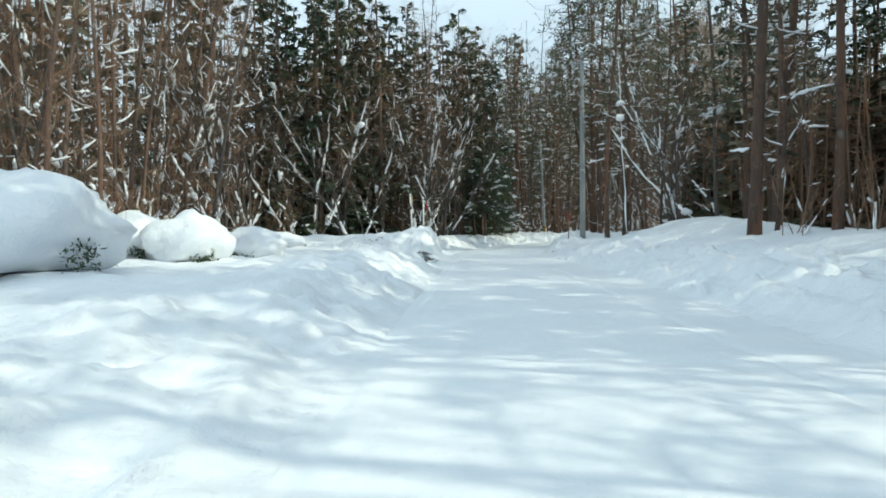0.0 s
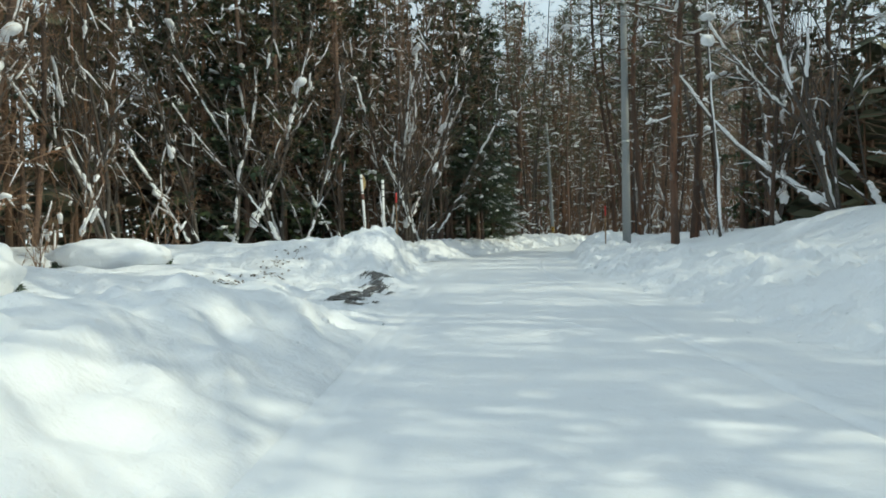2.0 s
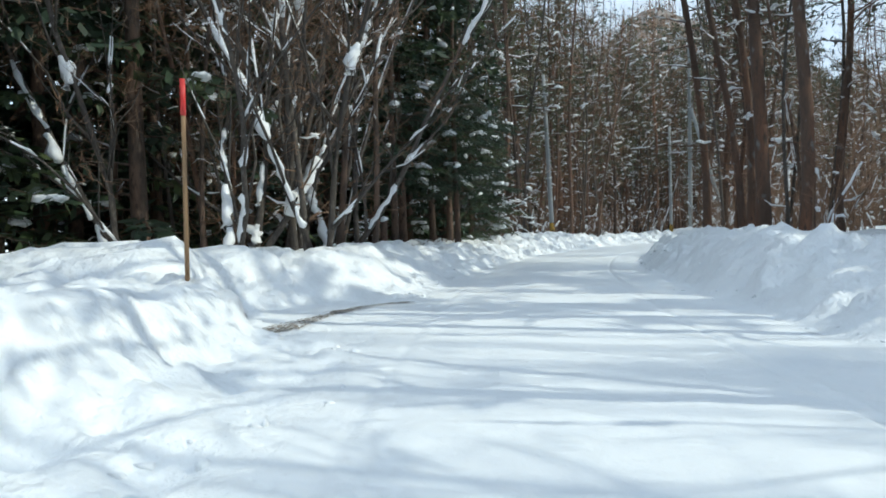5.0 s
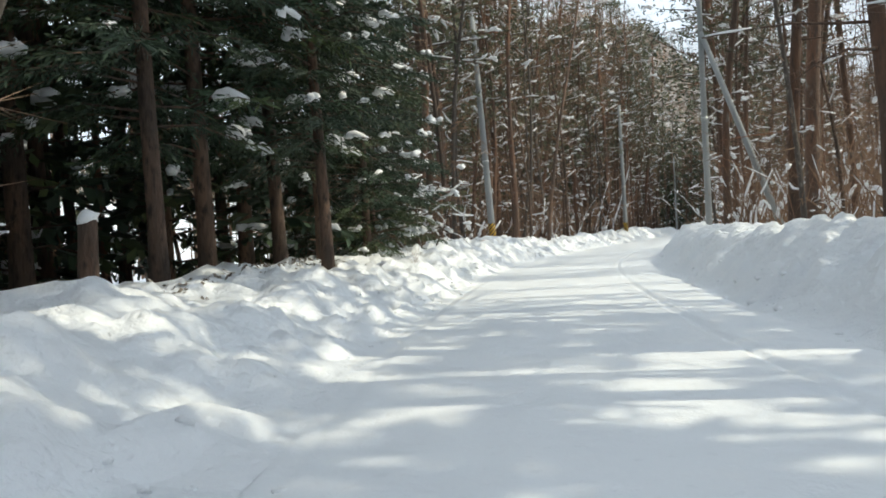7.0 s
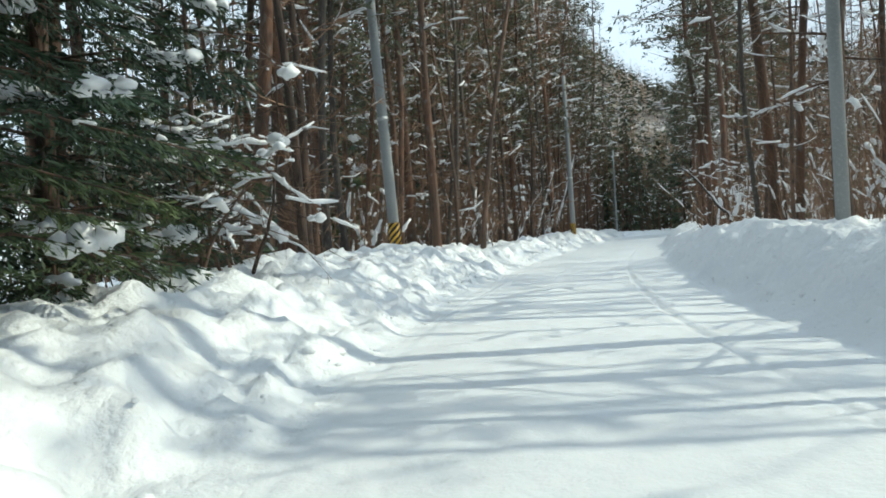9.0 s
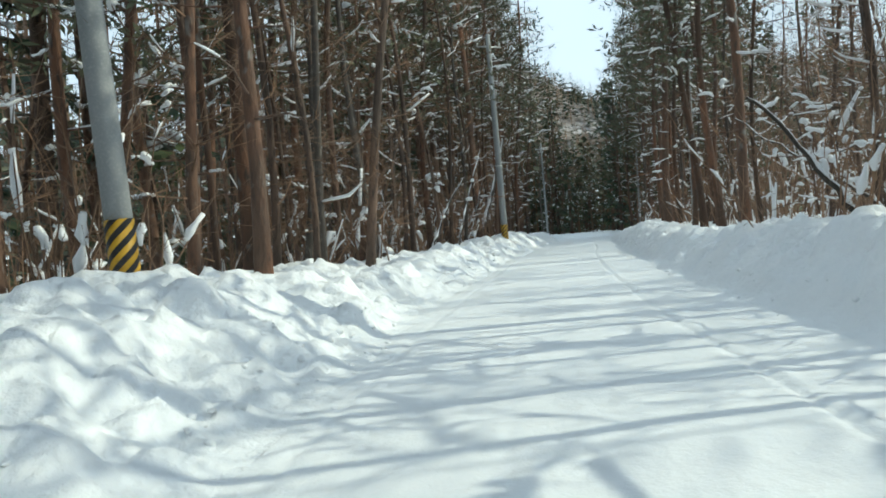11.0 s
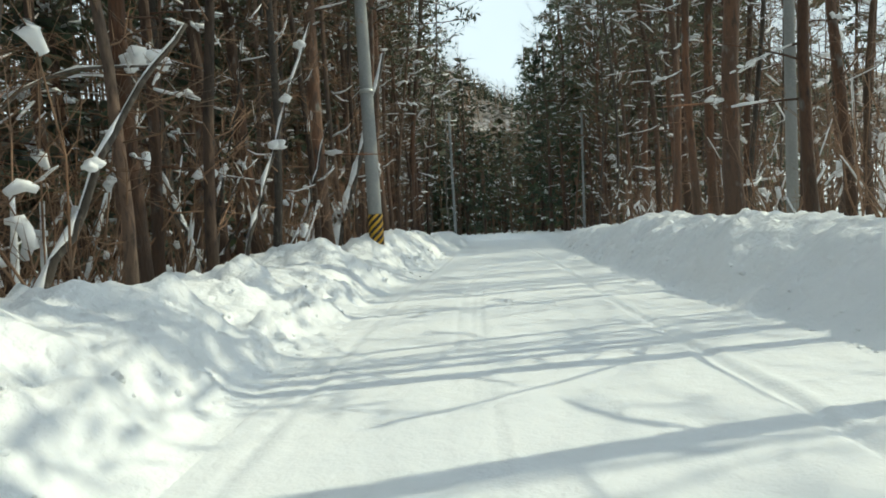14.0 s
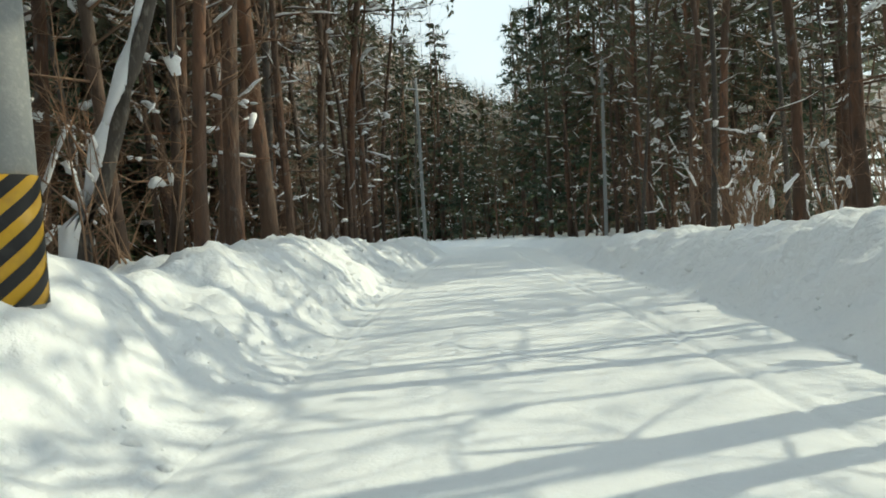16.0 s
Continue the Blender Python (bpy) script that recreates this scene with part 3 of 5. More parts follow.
def laden_tree(seed):
    """A small tree bent under thick snow: many fine crooked branches with drooping pads."""
    rng = np.random.default_rng(seed)
    tk, tw, sn = Mesh(), Mesh(), Mesh()
    for i in range(3):
        a = rng.uniform(0, 6.28)
        p, q = np.array((0.1 * math.cos(a), 0.1 * math.sin(a), -0.4)), unit((0.5 * math.cos(a), 0.5 * math.sin(a), 1.0))
        stem = [p]
        for _ in range(7):
            q = unit(q + rng.normal(0, 0.16, 3))
            stem.append(stem[-1] + q * 0.52)
        rr = [0.034 * (1 - 0.11 * n) for n in range(8)]
        tk.tube(stem, rr, 6)
        limb_snow(sn, stem, rr, rng, 0.35, 1.1)
        for n in range(2, 8):
            for _ in range(3):
                e = rng.uniform(0, 6.28)
                d = unit((math.cos(e), math.sin(e), rng.uniform(-0.25, 0.35)))
                ln = rng.uniform(0.7, 1.7) * (1.25 - 0.09 * n)
                pts = [stem[n]]
                for _ in range(4):
                    d = unit(d + rng.normal(0, 0.2, 3) - UP * 0.08)
                    pts.append(pts[-1] + d * ln / 4)
                br = [0.013, 0.011, 0.009, 0.006, 0.003]
                tk.tube(pts, br, 4)
                for m in range(1, 5):
                    for _ in range(2):
                        tw.spike(pts[m], pts[m] + unit(d + rng.normal(0, 0.7, 3)) * rng.uniform(0.12, 0.4), 0.005)
                limb_snow(sn, pts, br, rng, 0.6, rng.uniform(1.2, 2.5))
                if rng.random() < 0.16:
                    m = rng.integers(2, 5)
                    sn.chunk(pts[m] + UP * 0.03, pts[m] - pts[m - 1], rng.uniform(0.07, 0.15), rng)
    return tree("laden_tree", "small bare tree loaded with thick pads of snow", "tree", "snow-laden bare trees",
                ("trunk", tk, DARK_BARK, "thin dark branches"), ("twig_spray", tw, TWIG, "fine dark twigs"), ("snow_load", sn, CAP, "thick pads of white snow"))


def conifer_shape(seed, low, near):
    rng = np.random.default_rng(seed)
    h = rng.uniform(17, 23)
    tk, nd, sn = Mesh(), Mesh(True), Mesh(not near)
    line = trunk_line(h, rng, 0.01, 0.06)
    tk.tube(line, [(0.155 if near else 0.2) * (1.25 if i == 0 else 1 - 0.07 * i) for i in range(12)], 10)
    wide = rng.uniform(2.5, 3.3)
    z = low
    while z < h:
        fine = near and z < 7.5
        p = on(line, z)
        z += 0.115 if fine else 0.33
        a = rng.uniform(0, 6.28)
        ln = wide * (1 - z / h) ** 0.7 * rng.uniform(0.6, 1.15) * (0.6 + 0.4 * min(1, (z - low) / 2.5 + 0.2)) + 0.25 if z < h else 0.25
        q = np.array((math.cos(a), math.sin(a), 0.12))
        pts = np.array([p, p + q * ln * 0.4, p + q * ln * 0.75 + np.array((0, 0, -0.14 * ln)), p + q * ln + np.array((0, 0, -0.24 * ln))])
        tk.tube(pts, [0.03, 0.022, 0.014, 0.005], 3)
        side = np.array((-math.sin(a), math.cos(a), 0))
        for t in np.linspace(0.18, 1, int(5 + ln * 5.5) if fine else int(4 + ln * 1.8)):
            c = np.array([np.interp(t, (0, 0.4, 0.75, 1), pts[:, k]) for k in range(3)])
            for sgn in (-1, 1):
                e = unit(q * 0.75 + sgn * side * rng.uniform(0.5, 1.1) + np.array((0, 0, rng.uniform(-0.6, 0.15))))
                ls = (0.60 - 0.25 * t) * rng.uniform(0.7, 1.3) * (1 if fine else 1.35)
                if fine:
                    for w in np.linspace(0.12, 1, 8):
                        b = c + e * ls * w - UP * 0.10 * w * w
                        g = unit(e + side * rng.normal(0, 0.55) + q * rng.normal(0, 0.45) - UP * rng.uniform(0.1, 0.7))
                        nd.blade(b, b + g * rng.uniform(0.10, 0.23), unit(np.cross(g, rng.normal(0, 1, 3))), 0.017)
                else:
                    nd.blade(c, c + e * ls, unit(np.cross(e, (rng.normal(0, 0.4), rng.normal(0, 0.4), 1))), 0.15)
                    b = c + e * ls * rng.uniform(0.25, 0.8)
                    nd.blade(b, b + np.array((rng.normal(0, 0.11), rng.normal(0, 0.11), -rng.uniform(0.15, 0.36))), unit(rng.normal(0, 1, 3)), 0.11)
        if rng.random() < (0.5 if fine else 0.4):
            t = rng.uniform(0.5, 1.0)
            c = np.array([np.interp(t, (0, 0.4, 0.75, 1), pts[:, k]) for k in range(3)])
            if rng.random() < (0.12 if fine else 0.3):
                sn.chunk(c + UP * 0.05, q, rng.uniform(0.12, 0.30), rng)
            if fine:
                for _ in range(rng.integers(1, 4)):
                    w = rng.uniform(0.04, 0.13)
                    sn.pad(c + rng.normal(0, 0.10, 3) * (1, 1, 0.3) + UP * 0.02, unit(q) - UP * 0.25 + side * rng.normal(0, 0.5), w * rng.uniform(2.5, 5.0), w, rng)
            else:
                m = unit(q) * rng.uniform(0.12, 0.36)
                w = rng.uniform(0.06, 0.17)
                sn.tube([c - m, c - m * 0.4 + UP * 0.06, c + m * 0.4 + UP * 0.04, c + m - UP * 0.08], [0.04, w, w * 1.05, 0.035], 5, 0.55)
    return tree("conifer_tree", "dense dark green conifer with clumps of snow on boughs", "tree", "dark conifers",
                ("trunk", tk, DARK_BARK, "brown trunk and boughs"), ("crown", nd, NEEDLE, "dark green needle sprays"), ("snow_load", sn, CAP, "clumps of white snow"))


def conifer(seed):
    return conifer_shape(seed, 0.9, False)


def near_conifer(seed):
    return conifer_shape(seed, {0: 2.5, 1: 0.35, 2: 2.2}[seed % 100], True)


def brush(seed):
    rng = np.random.default_rng(seed)
    tw, sn = Mesh(), Mesh(True)
    for _ in range(rng.integers(7, 12)):
        a = rng.uniform(0, 6.28)
        p = np.array((rng.normal(0, 0.3), rng.normal(0, 0.3), -0.3))
        q = unit((0.35 * math.cos(a), 0.35 * math.sin(a), 1))
        ln = rng.uniform(1.4, 3.6)
        pts = [p]
        for i in range(4):
            q = unit(q + rng.normal(0, 0.12, 3))
            pts.append(pts[-1] + q * ln / 4)
        rr = [0.017, 0.014, 0.011, 0.008, 0.004]
        tw.tube(pts, rr, 4)
        limb_snow(sn, pts, rr, rng, 0.42, 1.4)
        for i in range(1, 5):
            for _ in range(4):
                tw.spike(pts[i], pts[i] + unit(q + rng.normal(0, 0.7, 3)) * rng.uniform(0.2, 0.7), 0.006)
        if rng.random() < 0.4:
            k = rng.uniform(0.03, 0.09)
            sn.pad(pts[3], q + rng.normal(0, 0.6, 3), k * rng.uniform(2, 4), k, rng)
    return tree("brush_clump", "clump of thin bare saplings with small caps of snow", "shrub", "roadside brush",
                ("thicket", tw, TWIG, "thin brown stems"), ("snow_load", sn, CAP, "small caps of white snow"))


KINDS = {"pine": (pine, 5), "dense_pine": (dense_pine, 3), "larch": (larch, 8), "bare": (bare_tree, 4), "conifer": (conifer, 4), "brush": (brush, 5), "near_conifer": (near_conifer, 3), "laden": (laden_tree, 3)}
MADE = {}
DEEP = (Mesh(), Mesh(), Mesh())      # stems, twigs and snow of the slender trees standing deep in the wood


def plant(kind, x, y, scale=1.0, turn=None, variant=None, lean=(0, 0)):
    """Puts a tree of a kind at a place: the first of a variant is the built one, the rest are copies."""
    make, many = KINDS[kind]
    v = random.randrange(many) if variant is None else variant
    if kind not in ("brush", "laden"):
        scale = min(scale, room(x, y) / 21)
    key = (kind, v)
    m = pose(x, y, height(x, y) - 0.05, lean[0], lean[1], (random.uniform(-35, 35) if kind == "bare" else random.uniform(0, 360)) if turn is None else turn) @ Matrix.Scale(scale, 4)
    if key not in MADE:
        MADE[key] = make(100 * list(KINDS).index(kind) + v)
        MADE[key].matrix_basis = m
        return MADE[key]
    src = MADE[key]
    if kind == "larch" and abs(along(x, y)[1]) > 13:       # deep in the wood: joined, not told apart
        turn_scale, shift = np.array(m.to_3x3()), np.array(m.translation)
        for (_, mesh, _, _), joined in zip(SHAPES[src.name], DEEP):
            joined.add(np.concatenate(mesh.v) @ turn_scale.T + shift, mesh.f)
        return None
    return copy_thing(src, m @ Matrix.Diagonal((*[1 / c for c in src.scale], 1)))


TAKEN = []


def room(x, y):
    """How tall a tree may stand: the view along the road's last straight stays open to the sky."""
    r = math.hypot(x - 27, y - 97)
    side = math.degrees(math.atan2(x - 27, y - 97))
    if r < 40 or not 34.2 < side < 39.2:
        return 40.0
    return 1.2 + r * 0.175


OPEN = [((4, 48), (12.6, 83.6), 0.9), ((8, 63), (12.6, 83.6), 1.1), ((5, 53), (17.8, 72.1), 0.8), ((8, 63), (17.8, 72.1), 0.8), ((15, 78), (31.3, 107.9), 0.8), ((24, 92), (31.3, 107.9), 1.0)]     # the poles stand clear along these lines


def free(x, y, gap):
    for (ax, ay), (bx, by), wide in OPEN:
        t = ((x - ax) * (bx - ax) + (y - ay) * (by - ay)) / ((bx - ax) ** 2 + (by - ay) ** 2)
        if 0 < t < 1.02 and math.hypot(x - ax - t * (bx - ax), y - ay - t * (by - ay)) < wide:
            return False
    if all((x - a) ** 2 + (y - b) ** 2 > gap * gap for a, b in TAKEN):
        TAKEN.append((x, y))
        return True
    return False


random.seed(11)
# the trees that stand out: kind, place, size, variant, lean
STANDING = [
    ("pine", 19.7, 73.9, 1.25, 0, (0, -3)), ("pine", 23.9, 80.2, 1.1, 1, (0, 2)), ("pine", 29.2, 89.0, 1.25, 2, (0, -2)), ("pine", 31.5, 92.1, 0.95, 3, (0, 2)),
    ("pine", 33.6, 94.4, 0.8, 4, (0, 0)), ("pine", 35.1, 98.1, 0.9, 0, (0, 1)), ("pine", 36.9, 100.9, 1.2, 1, (0, 0)), ("pine", 38.7, 103.3, 0.95, 2, (0, 1)),
    ("pine", 39.9, 103.7, 0.95, 3, (0, 0)), ("pine", 46.0, 111.0, 1.0, 4, (0, -1)), ("pine", 48.8, 115.2, 0.9, 0, (0, 1)), ("pine", 43.4, 107.8, 0.95, 2, (0, -1)),
    ("pine", 9.6, 20.9, 1.1, 1, (0, 0)), ("pine", 12.0, 20.6, 1.25, 0, (0, 0)), ("pine", 9.3, 38.3, 1.1, 2, (0, 0)), ("pine", 11.0, 41.0, 1.1, 3, (0, 0)),
    ("pine", 12.3, 58.2, 1.1, 4, (0, -3)), ("pine", 13.2, 57.0, 1.15, 0, (0, -2)), ("pine", 12.1, 54.2, 1.2, 1, (0, -4)), ("pine", 16.95, 66.5, 1.3, 4, (0, -3)), ("pine", 18.4, 67.5, 1.3, 1, (0, 2)),
    ("larch", 20.0, 96.0, 1.35, 1, (0, -1)), ("pine", 17.4, 95.2, 0.95, 3, (3, -3)), ("pine", 25.2, 104.5, 0.95, 2, (2, -2)), ("pine", 34.7, 114.8, 0.9, 1, (0, 1)), ("pine", 37.0, 118.1, 0.8, 4, (0, -2)),
    ("pine", 13.6, 88.5, 0.95, 0, (2, 2)), ("pine", 10.6, 84.2, 0.9, 1, (0, 3)), ("pine", 21.5, 101.5, 0.85, 2, (0, 0)), ("pine", 28.2, 110.4, 0.9, 0, (0, 2)),
    ("near_conifer", 1.4, 60.6, 0.95, 0, (0, -1)), ("near_conifer", 1.7, 63.2, 1.15, 2, (0, -1)), ("near_conifer", 3.0, 64.6, 1.0, 0, (0, 0)), ("near_conifer", 3.9, 66.6, 1.0, 2, (0, 0)),
    ("conifer", 2.0, 67.2, 1.0, 2, (0, 0)), ("conifer", -1.2, 62.2, 1.05, 0, (0, 0)), ("conifer", -2.2, 65.8, 1.05, 2, (0, 0)), ("conifer", 0.3, 66.0, 1.0, 1, (0, 0)),
    ("near_conifer", 5.2, 69.6, 0.8, 1, (0, 0)), ("near_conifer", 4.0, 63.6, 0.85, 0, (0, 0)), ("conifer", -4.0, 60.4, 1.0, 2, (0, 0)), ("conifer", 1.0, 70.5, 1.0, 0, (0, 0)),
    ("conifer", -5.5, 55.5, 1.0, 0, (0, 0)), ("conifer", -7.5, 57.5, 1.1, 1, (0, 0)), ("conifer", -9.5, 54.5, 1.0, 2, (0, 0)), ("conifer", -12.0, 56.0, 1.05, 3, (0, 0)), ("conifer", -3.2, 57.0, 0.95, 3, (0, 0)),
    ("conifer", -6.5, 61.0, 1.1, 0, (0, 0)), ("conifer", -10.0, 60.0, 1.1, 3, (0, 0)), ("conifer", -14.5, 53.0, 1.0, 1, (0, 0)), ("conifer", -11.5, 50.5, 0.95, 2, (0, 0)), ("conifer", -17.0, 49.0, 1.0, 0, (0, 0)),
    ("near_conifer", 5.6, 73.0, 0.85, 1, (0, 0)), ("near_conifer", 3.9, 70.6, 1.0, 1, (0, 0)), ("near_conifer", 5.0, 76.2, 0.95, 1, (0, 0)), ("near_conifer", 7.2, 77.6, 0.5, 1, (0, 0)), ("conifer", 3.2, 73.6, 1.0, 2, (0, 0)),
    ("laden", 7.9, 75.2, 1.15, 0, (0, 6)), ("laden", 8.0, 76.8, 0.8, 1, (0, 0)), ("laden", 7.1, 73.8, 0.95, 2, (0, 5)),
    ("bare", -4.1, 50.2, 1.0, 0, (0, 0)), ("bare", -2.0, 51.1, 0.95, 1, (0, 4)), ("bare", -0.9, 52.2, 1.0, 2, (0, 8)), ("bare", 0.0, 53.4, 1.0, 3, (0, 10)), ("bare", -6.4, 47.0, 1.1, 2, (0, 0)),
    ("bare", -8.8, 45.2, 1.1, 1, (0, 0)), ("bare", -1.8, 49.0, 0.8, 3, (0, 12)), ("bare", -12.0, 42.5, 1.1, 0, (0, 0)), ("bare", -5.6, 44.0, 0.85, 3, (0, 0)), ("bare", -10.5, 38.0, 0.9, 2, (0, 0)),
    ("bare", -14.5, 33.0, 1.0, 1, (0, 0)), ("bare", -16.0, 27.5, 1.0, 3, (0, 0)), ("bare", -13.0, 25.5, 0.9, 0, (0, 0)), ("bare", 12.1, 36.5, 0.75, 1, (0, -6)), ("bare", 10.7, 30.6, 0.6, 2, (0, 0)),
    ("bare", 14.4, 33.5, 0.8, 3, (0, 0)), ("brush", 23.3, 81.6, 1.1, 2, (0, 0)), ("brush", 25.2, 84.6, 1.3, 0, (0, 0)), ("laden", 24.2, 82.6, 0.8, 1, (0, -15)), ("bare", 26.6, 106.2, 0.55, 0, (0, 6)),
    ("laden", 17.6, 66.0, 0.35, 0, (0, 0)), ("laden", 0.4, 57.05, 0.35, 1, (0, 0)), ("brush", 42.5, 110.0, 0.9, 2, (0, 0)),
]
for kind, x, y, size, variant, lean in STANDING:
    TAKEN.append((x, y))
    plant(kind, x, y, size, None, variant, lean)


def mix_left(s, d):
    if s < 50:
        return (("conifer", 0.8), ("larch", 4), ("brush", 1.5), ("bare", 1)) if d < -15 else (("bare", 1), ("larch", 0.5), ("brush", 3), ("conifer", 3.5), ("pine", 0.3))
    if s < 70:
        return (("conifer", 4), ("pine", 1), ("larch", 1), ("brush", 1))
    if s < 128:
        return (("larch", 5.5), ("pine", 2.2), ("brush", 2.5), ("conifer", 1.0))
    return (("pine", 3), ("larch", 2), ("brush", 1), ("conifer", 2.5))


def mix_right(s, d):
    if s > 138:
        return (("conifer", 5), ("pine", 2), ("larch", 1))
    if d > 11:
        return (("larch", 6), ("pine", 1))
    return (("larch", 6), ("pine", 2.2), ("brush", 2.5), ("bare", 0.2))


def choose(table):
    t = random.uniform(0, sum(w for _, w in table))
    for k, w in table:
        t -= w
        if t <= 0:
            return k
    return table[-1][0]


def wood(low, high, many, gap, right=None):
    for side in (-1, 1):
        count = many if side < 0 or right is None else right
        made = 0
        for _ in range(count * 4):
            s = random.uniform(-28 if side > 0 else 14, 176)
            d = side * random.uniform(low, high)
            if side < 0 and (s < 49 and d > -11.5 or 55 < s < 72 and d > -12 or s > 146):
                continue
            if side < 0 and 66 < s < 78 and d > -10.5:
                continue
            if side < 0 and 70 < s < 126 and d < -12 and random.random() < 0.72:
                continue
            if side > 0 and (s < 46 and d < 7.8 or 34 < s < 138 and d > 9.5 and random.random() < (0.8 if s < 70 else 0.6 if s < 104 else 0.78)):
                continue
            x, y = at(s, d)
            if not (-60 < x < 95 and y < 175) or abs(along(x, y)[1]) < 4.6:
                continue
            if free(x, y, gap):
                k = choose(mix_left(s, d) if side < 0 else mix_right(s, d))
                if k == "brush" and abs(d) > 16 or k == "conifer" and abs(d) < (20 if side < 0 and s < 40 else 9 if side < 0 and not 50 < s < 84 else 12):
                    k = "larch"
                tall = (1.0, 1.45) if side < 0 and s > 68 else (0.9, 1.15) if s > 112 else (0.8, 1.12)
                plant(k, x, y, random.uniform(*tall), lean=(random.gauss(0, 2.2), random.gauss(0, 2.2)))
                made += 1
                if made >= count:
                    break


for s, d, size in ((66.2, -3.9, 0.18), (60.5, -3.6, 0.10)):
    plant("brush", *at(s, d), size)
for count, s0, s1, d0, d1 in ((46, 43, 66, -12, -30), (8, 30, 43, -20, -28), (9, 28, 62, 12, 26), (14, 150, 168, 5.2, 15), (8, 134, 152, -8, -16)):
    for _ in range(count):
        s, d = random.uniform(s0, s1), random.uniform(d0, d1)
        x, y = at(s, d)
        if abs(along(x, y)[1]) > 5.2 and free(x, y, 2.2):
            plant("conifer", x, y, random.uniform(0.85, 1.1))
for count, s0, s1, d0, d1 in ((3, 4, 34, 10, 16), (34, 132, 162, 5.5, 14), (10, 112, 140, -7, -14), (8, 84, 104, -8, -13)):
    for _ in range(count):
        x, y = at(random.uniform(s0, s1), random.uniform(d0, d1))
        if abs(along(x, y)[1]) > 5.2 and free(x, y, 1.8):
            plant("dense_pine", x, y, random.uniform(0.95, 1.25))
wood(4.9, 8.5, 100, 0.9)
for _ in range(150):
    s, d = random.uniform(56, 150), random.choice((-1, 1)) * random.uniform(5.4, 12)
    x, y = at(s, d)
    if abs(along(x, y)[1]) > 4.9 and not (s < 76 and d < 0) and free(x, y, 0.55):
        plant("brush", x, y, random.uniform(0.9, 1.7) if abs(d) > 7 else random.uniform(0.6, 1.05))
wood(8.5, 15, 120, 1.0, 85)
wood(15, 23, 75, 1.2, 40)
# the last row, mostly out of view, is added to shade the snow near the start
for many, x0, x1, y0, y1, kinds in ((12, 13, 38, 46, 62, ("larch", "larch", "larch", "pine", "brush")), (36, 10, 38, 8, 33, ("larch", "larch", "larch", "pine", "pine", "brush")), (60, 8.5, 36, -8, 17, ("larch", "pine", "conifer", "larch"))):
    for _ in range(many):
        x, y = random.uniform(x0, x1), random.uniform(y0, y1)
        if along(x, y)[1] > (8.5 if y > 16 else 6.5) and free(x, y, 0.9):
            plant(random.choice(kinds), x, y, random.uniform(0.85, 1.15), lean=(random.gauss(0, 2), random.gauss(0, 2)))


for _ in range(150):
    x, y = at(random.uniform(80, 140), random.uniform(9, 24))
    if along(x, y)[1] > 8 and free(x, y, 0.7):
        plant("larch", x, y, random.uniform(0.5, 0.8), lean=(random.gauss(0, 4), random.gauss(0, 4)))
for _ in range(34):
    x, y = random.uniform(-19, -9), random.uniform(23, 40)
    if free(x, y, 0.8):
        plant(random.choice(("brush", "brush", "larch")), x, y, random.uniform(1.2, 1.9), lean=(random.gauss(0, 3), random.gauss(0, 3)))


def deep_woods():
    root = new("deep_woods")
    tagged(root, "slender bare trees with fine twigs deep in the wood", "woods", kind="stuff")
    for name, mesh, mat in zip(("thicket", "twig_spray", "snow_load"), DEEP, (DARK_BARK, TWIG, CAP)):
        part(name, mesh, mat, root)


deep_woods()


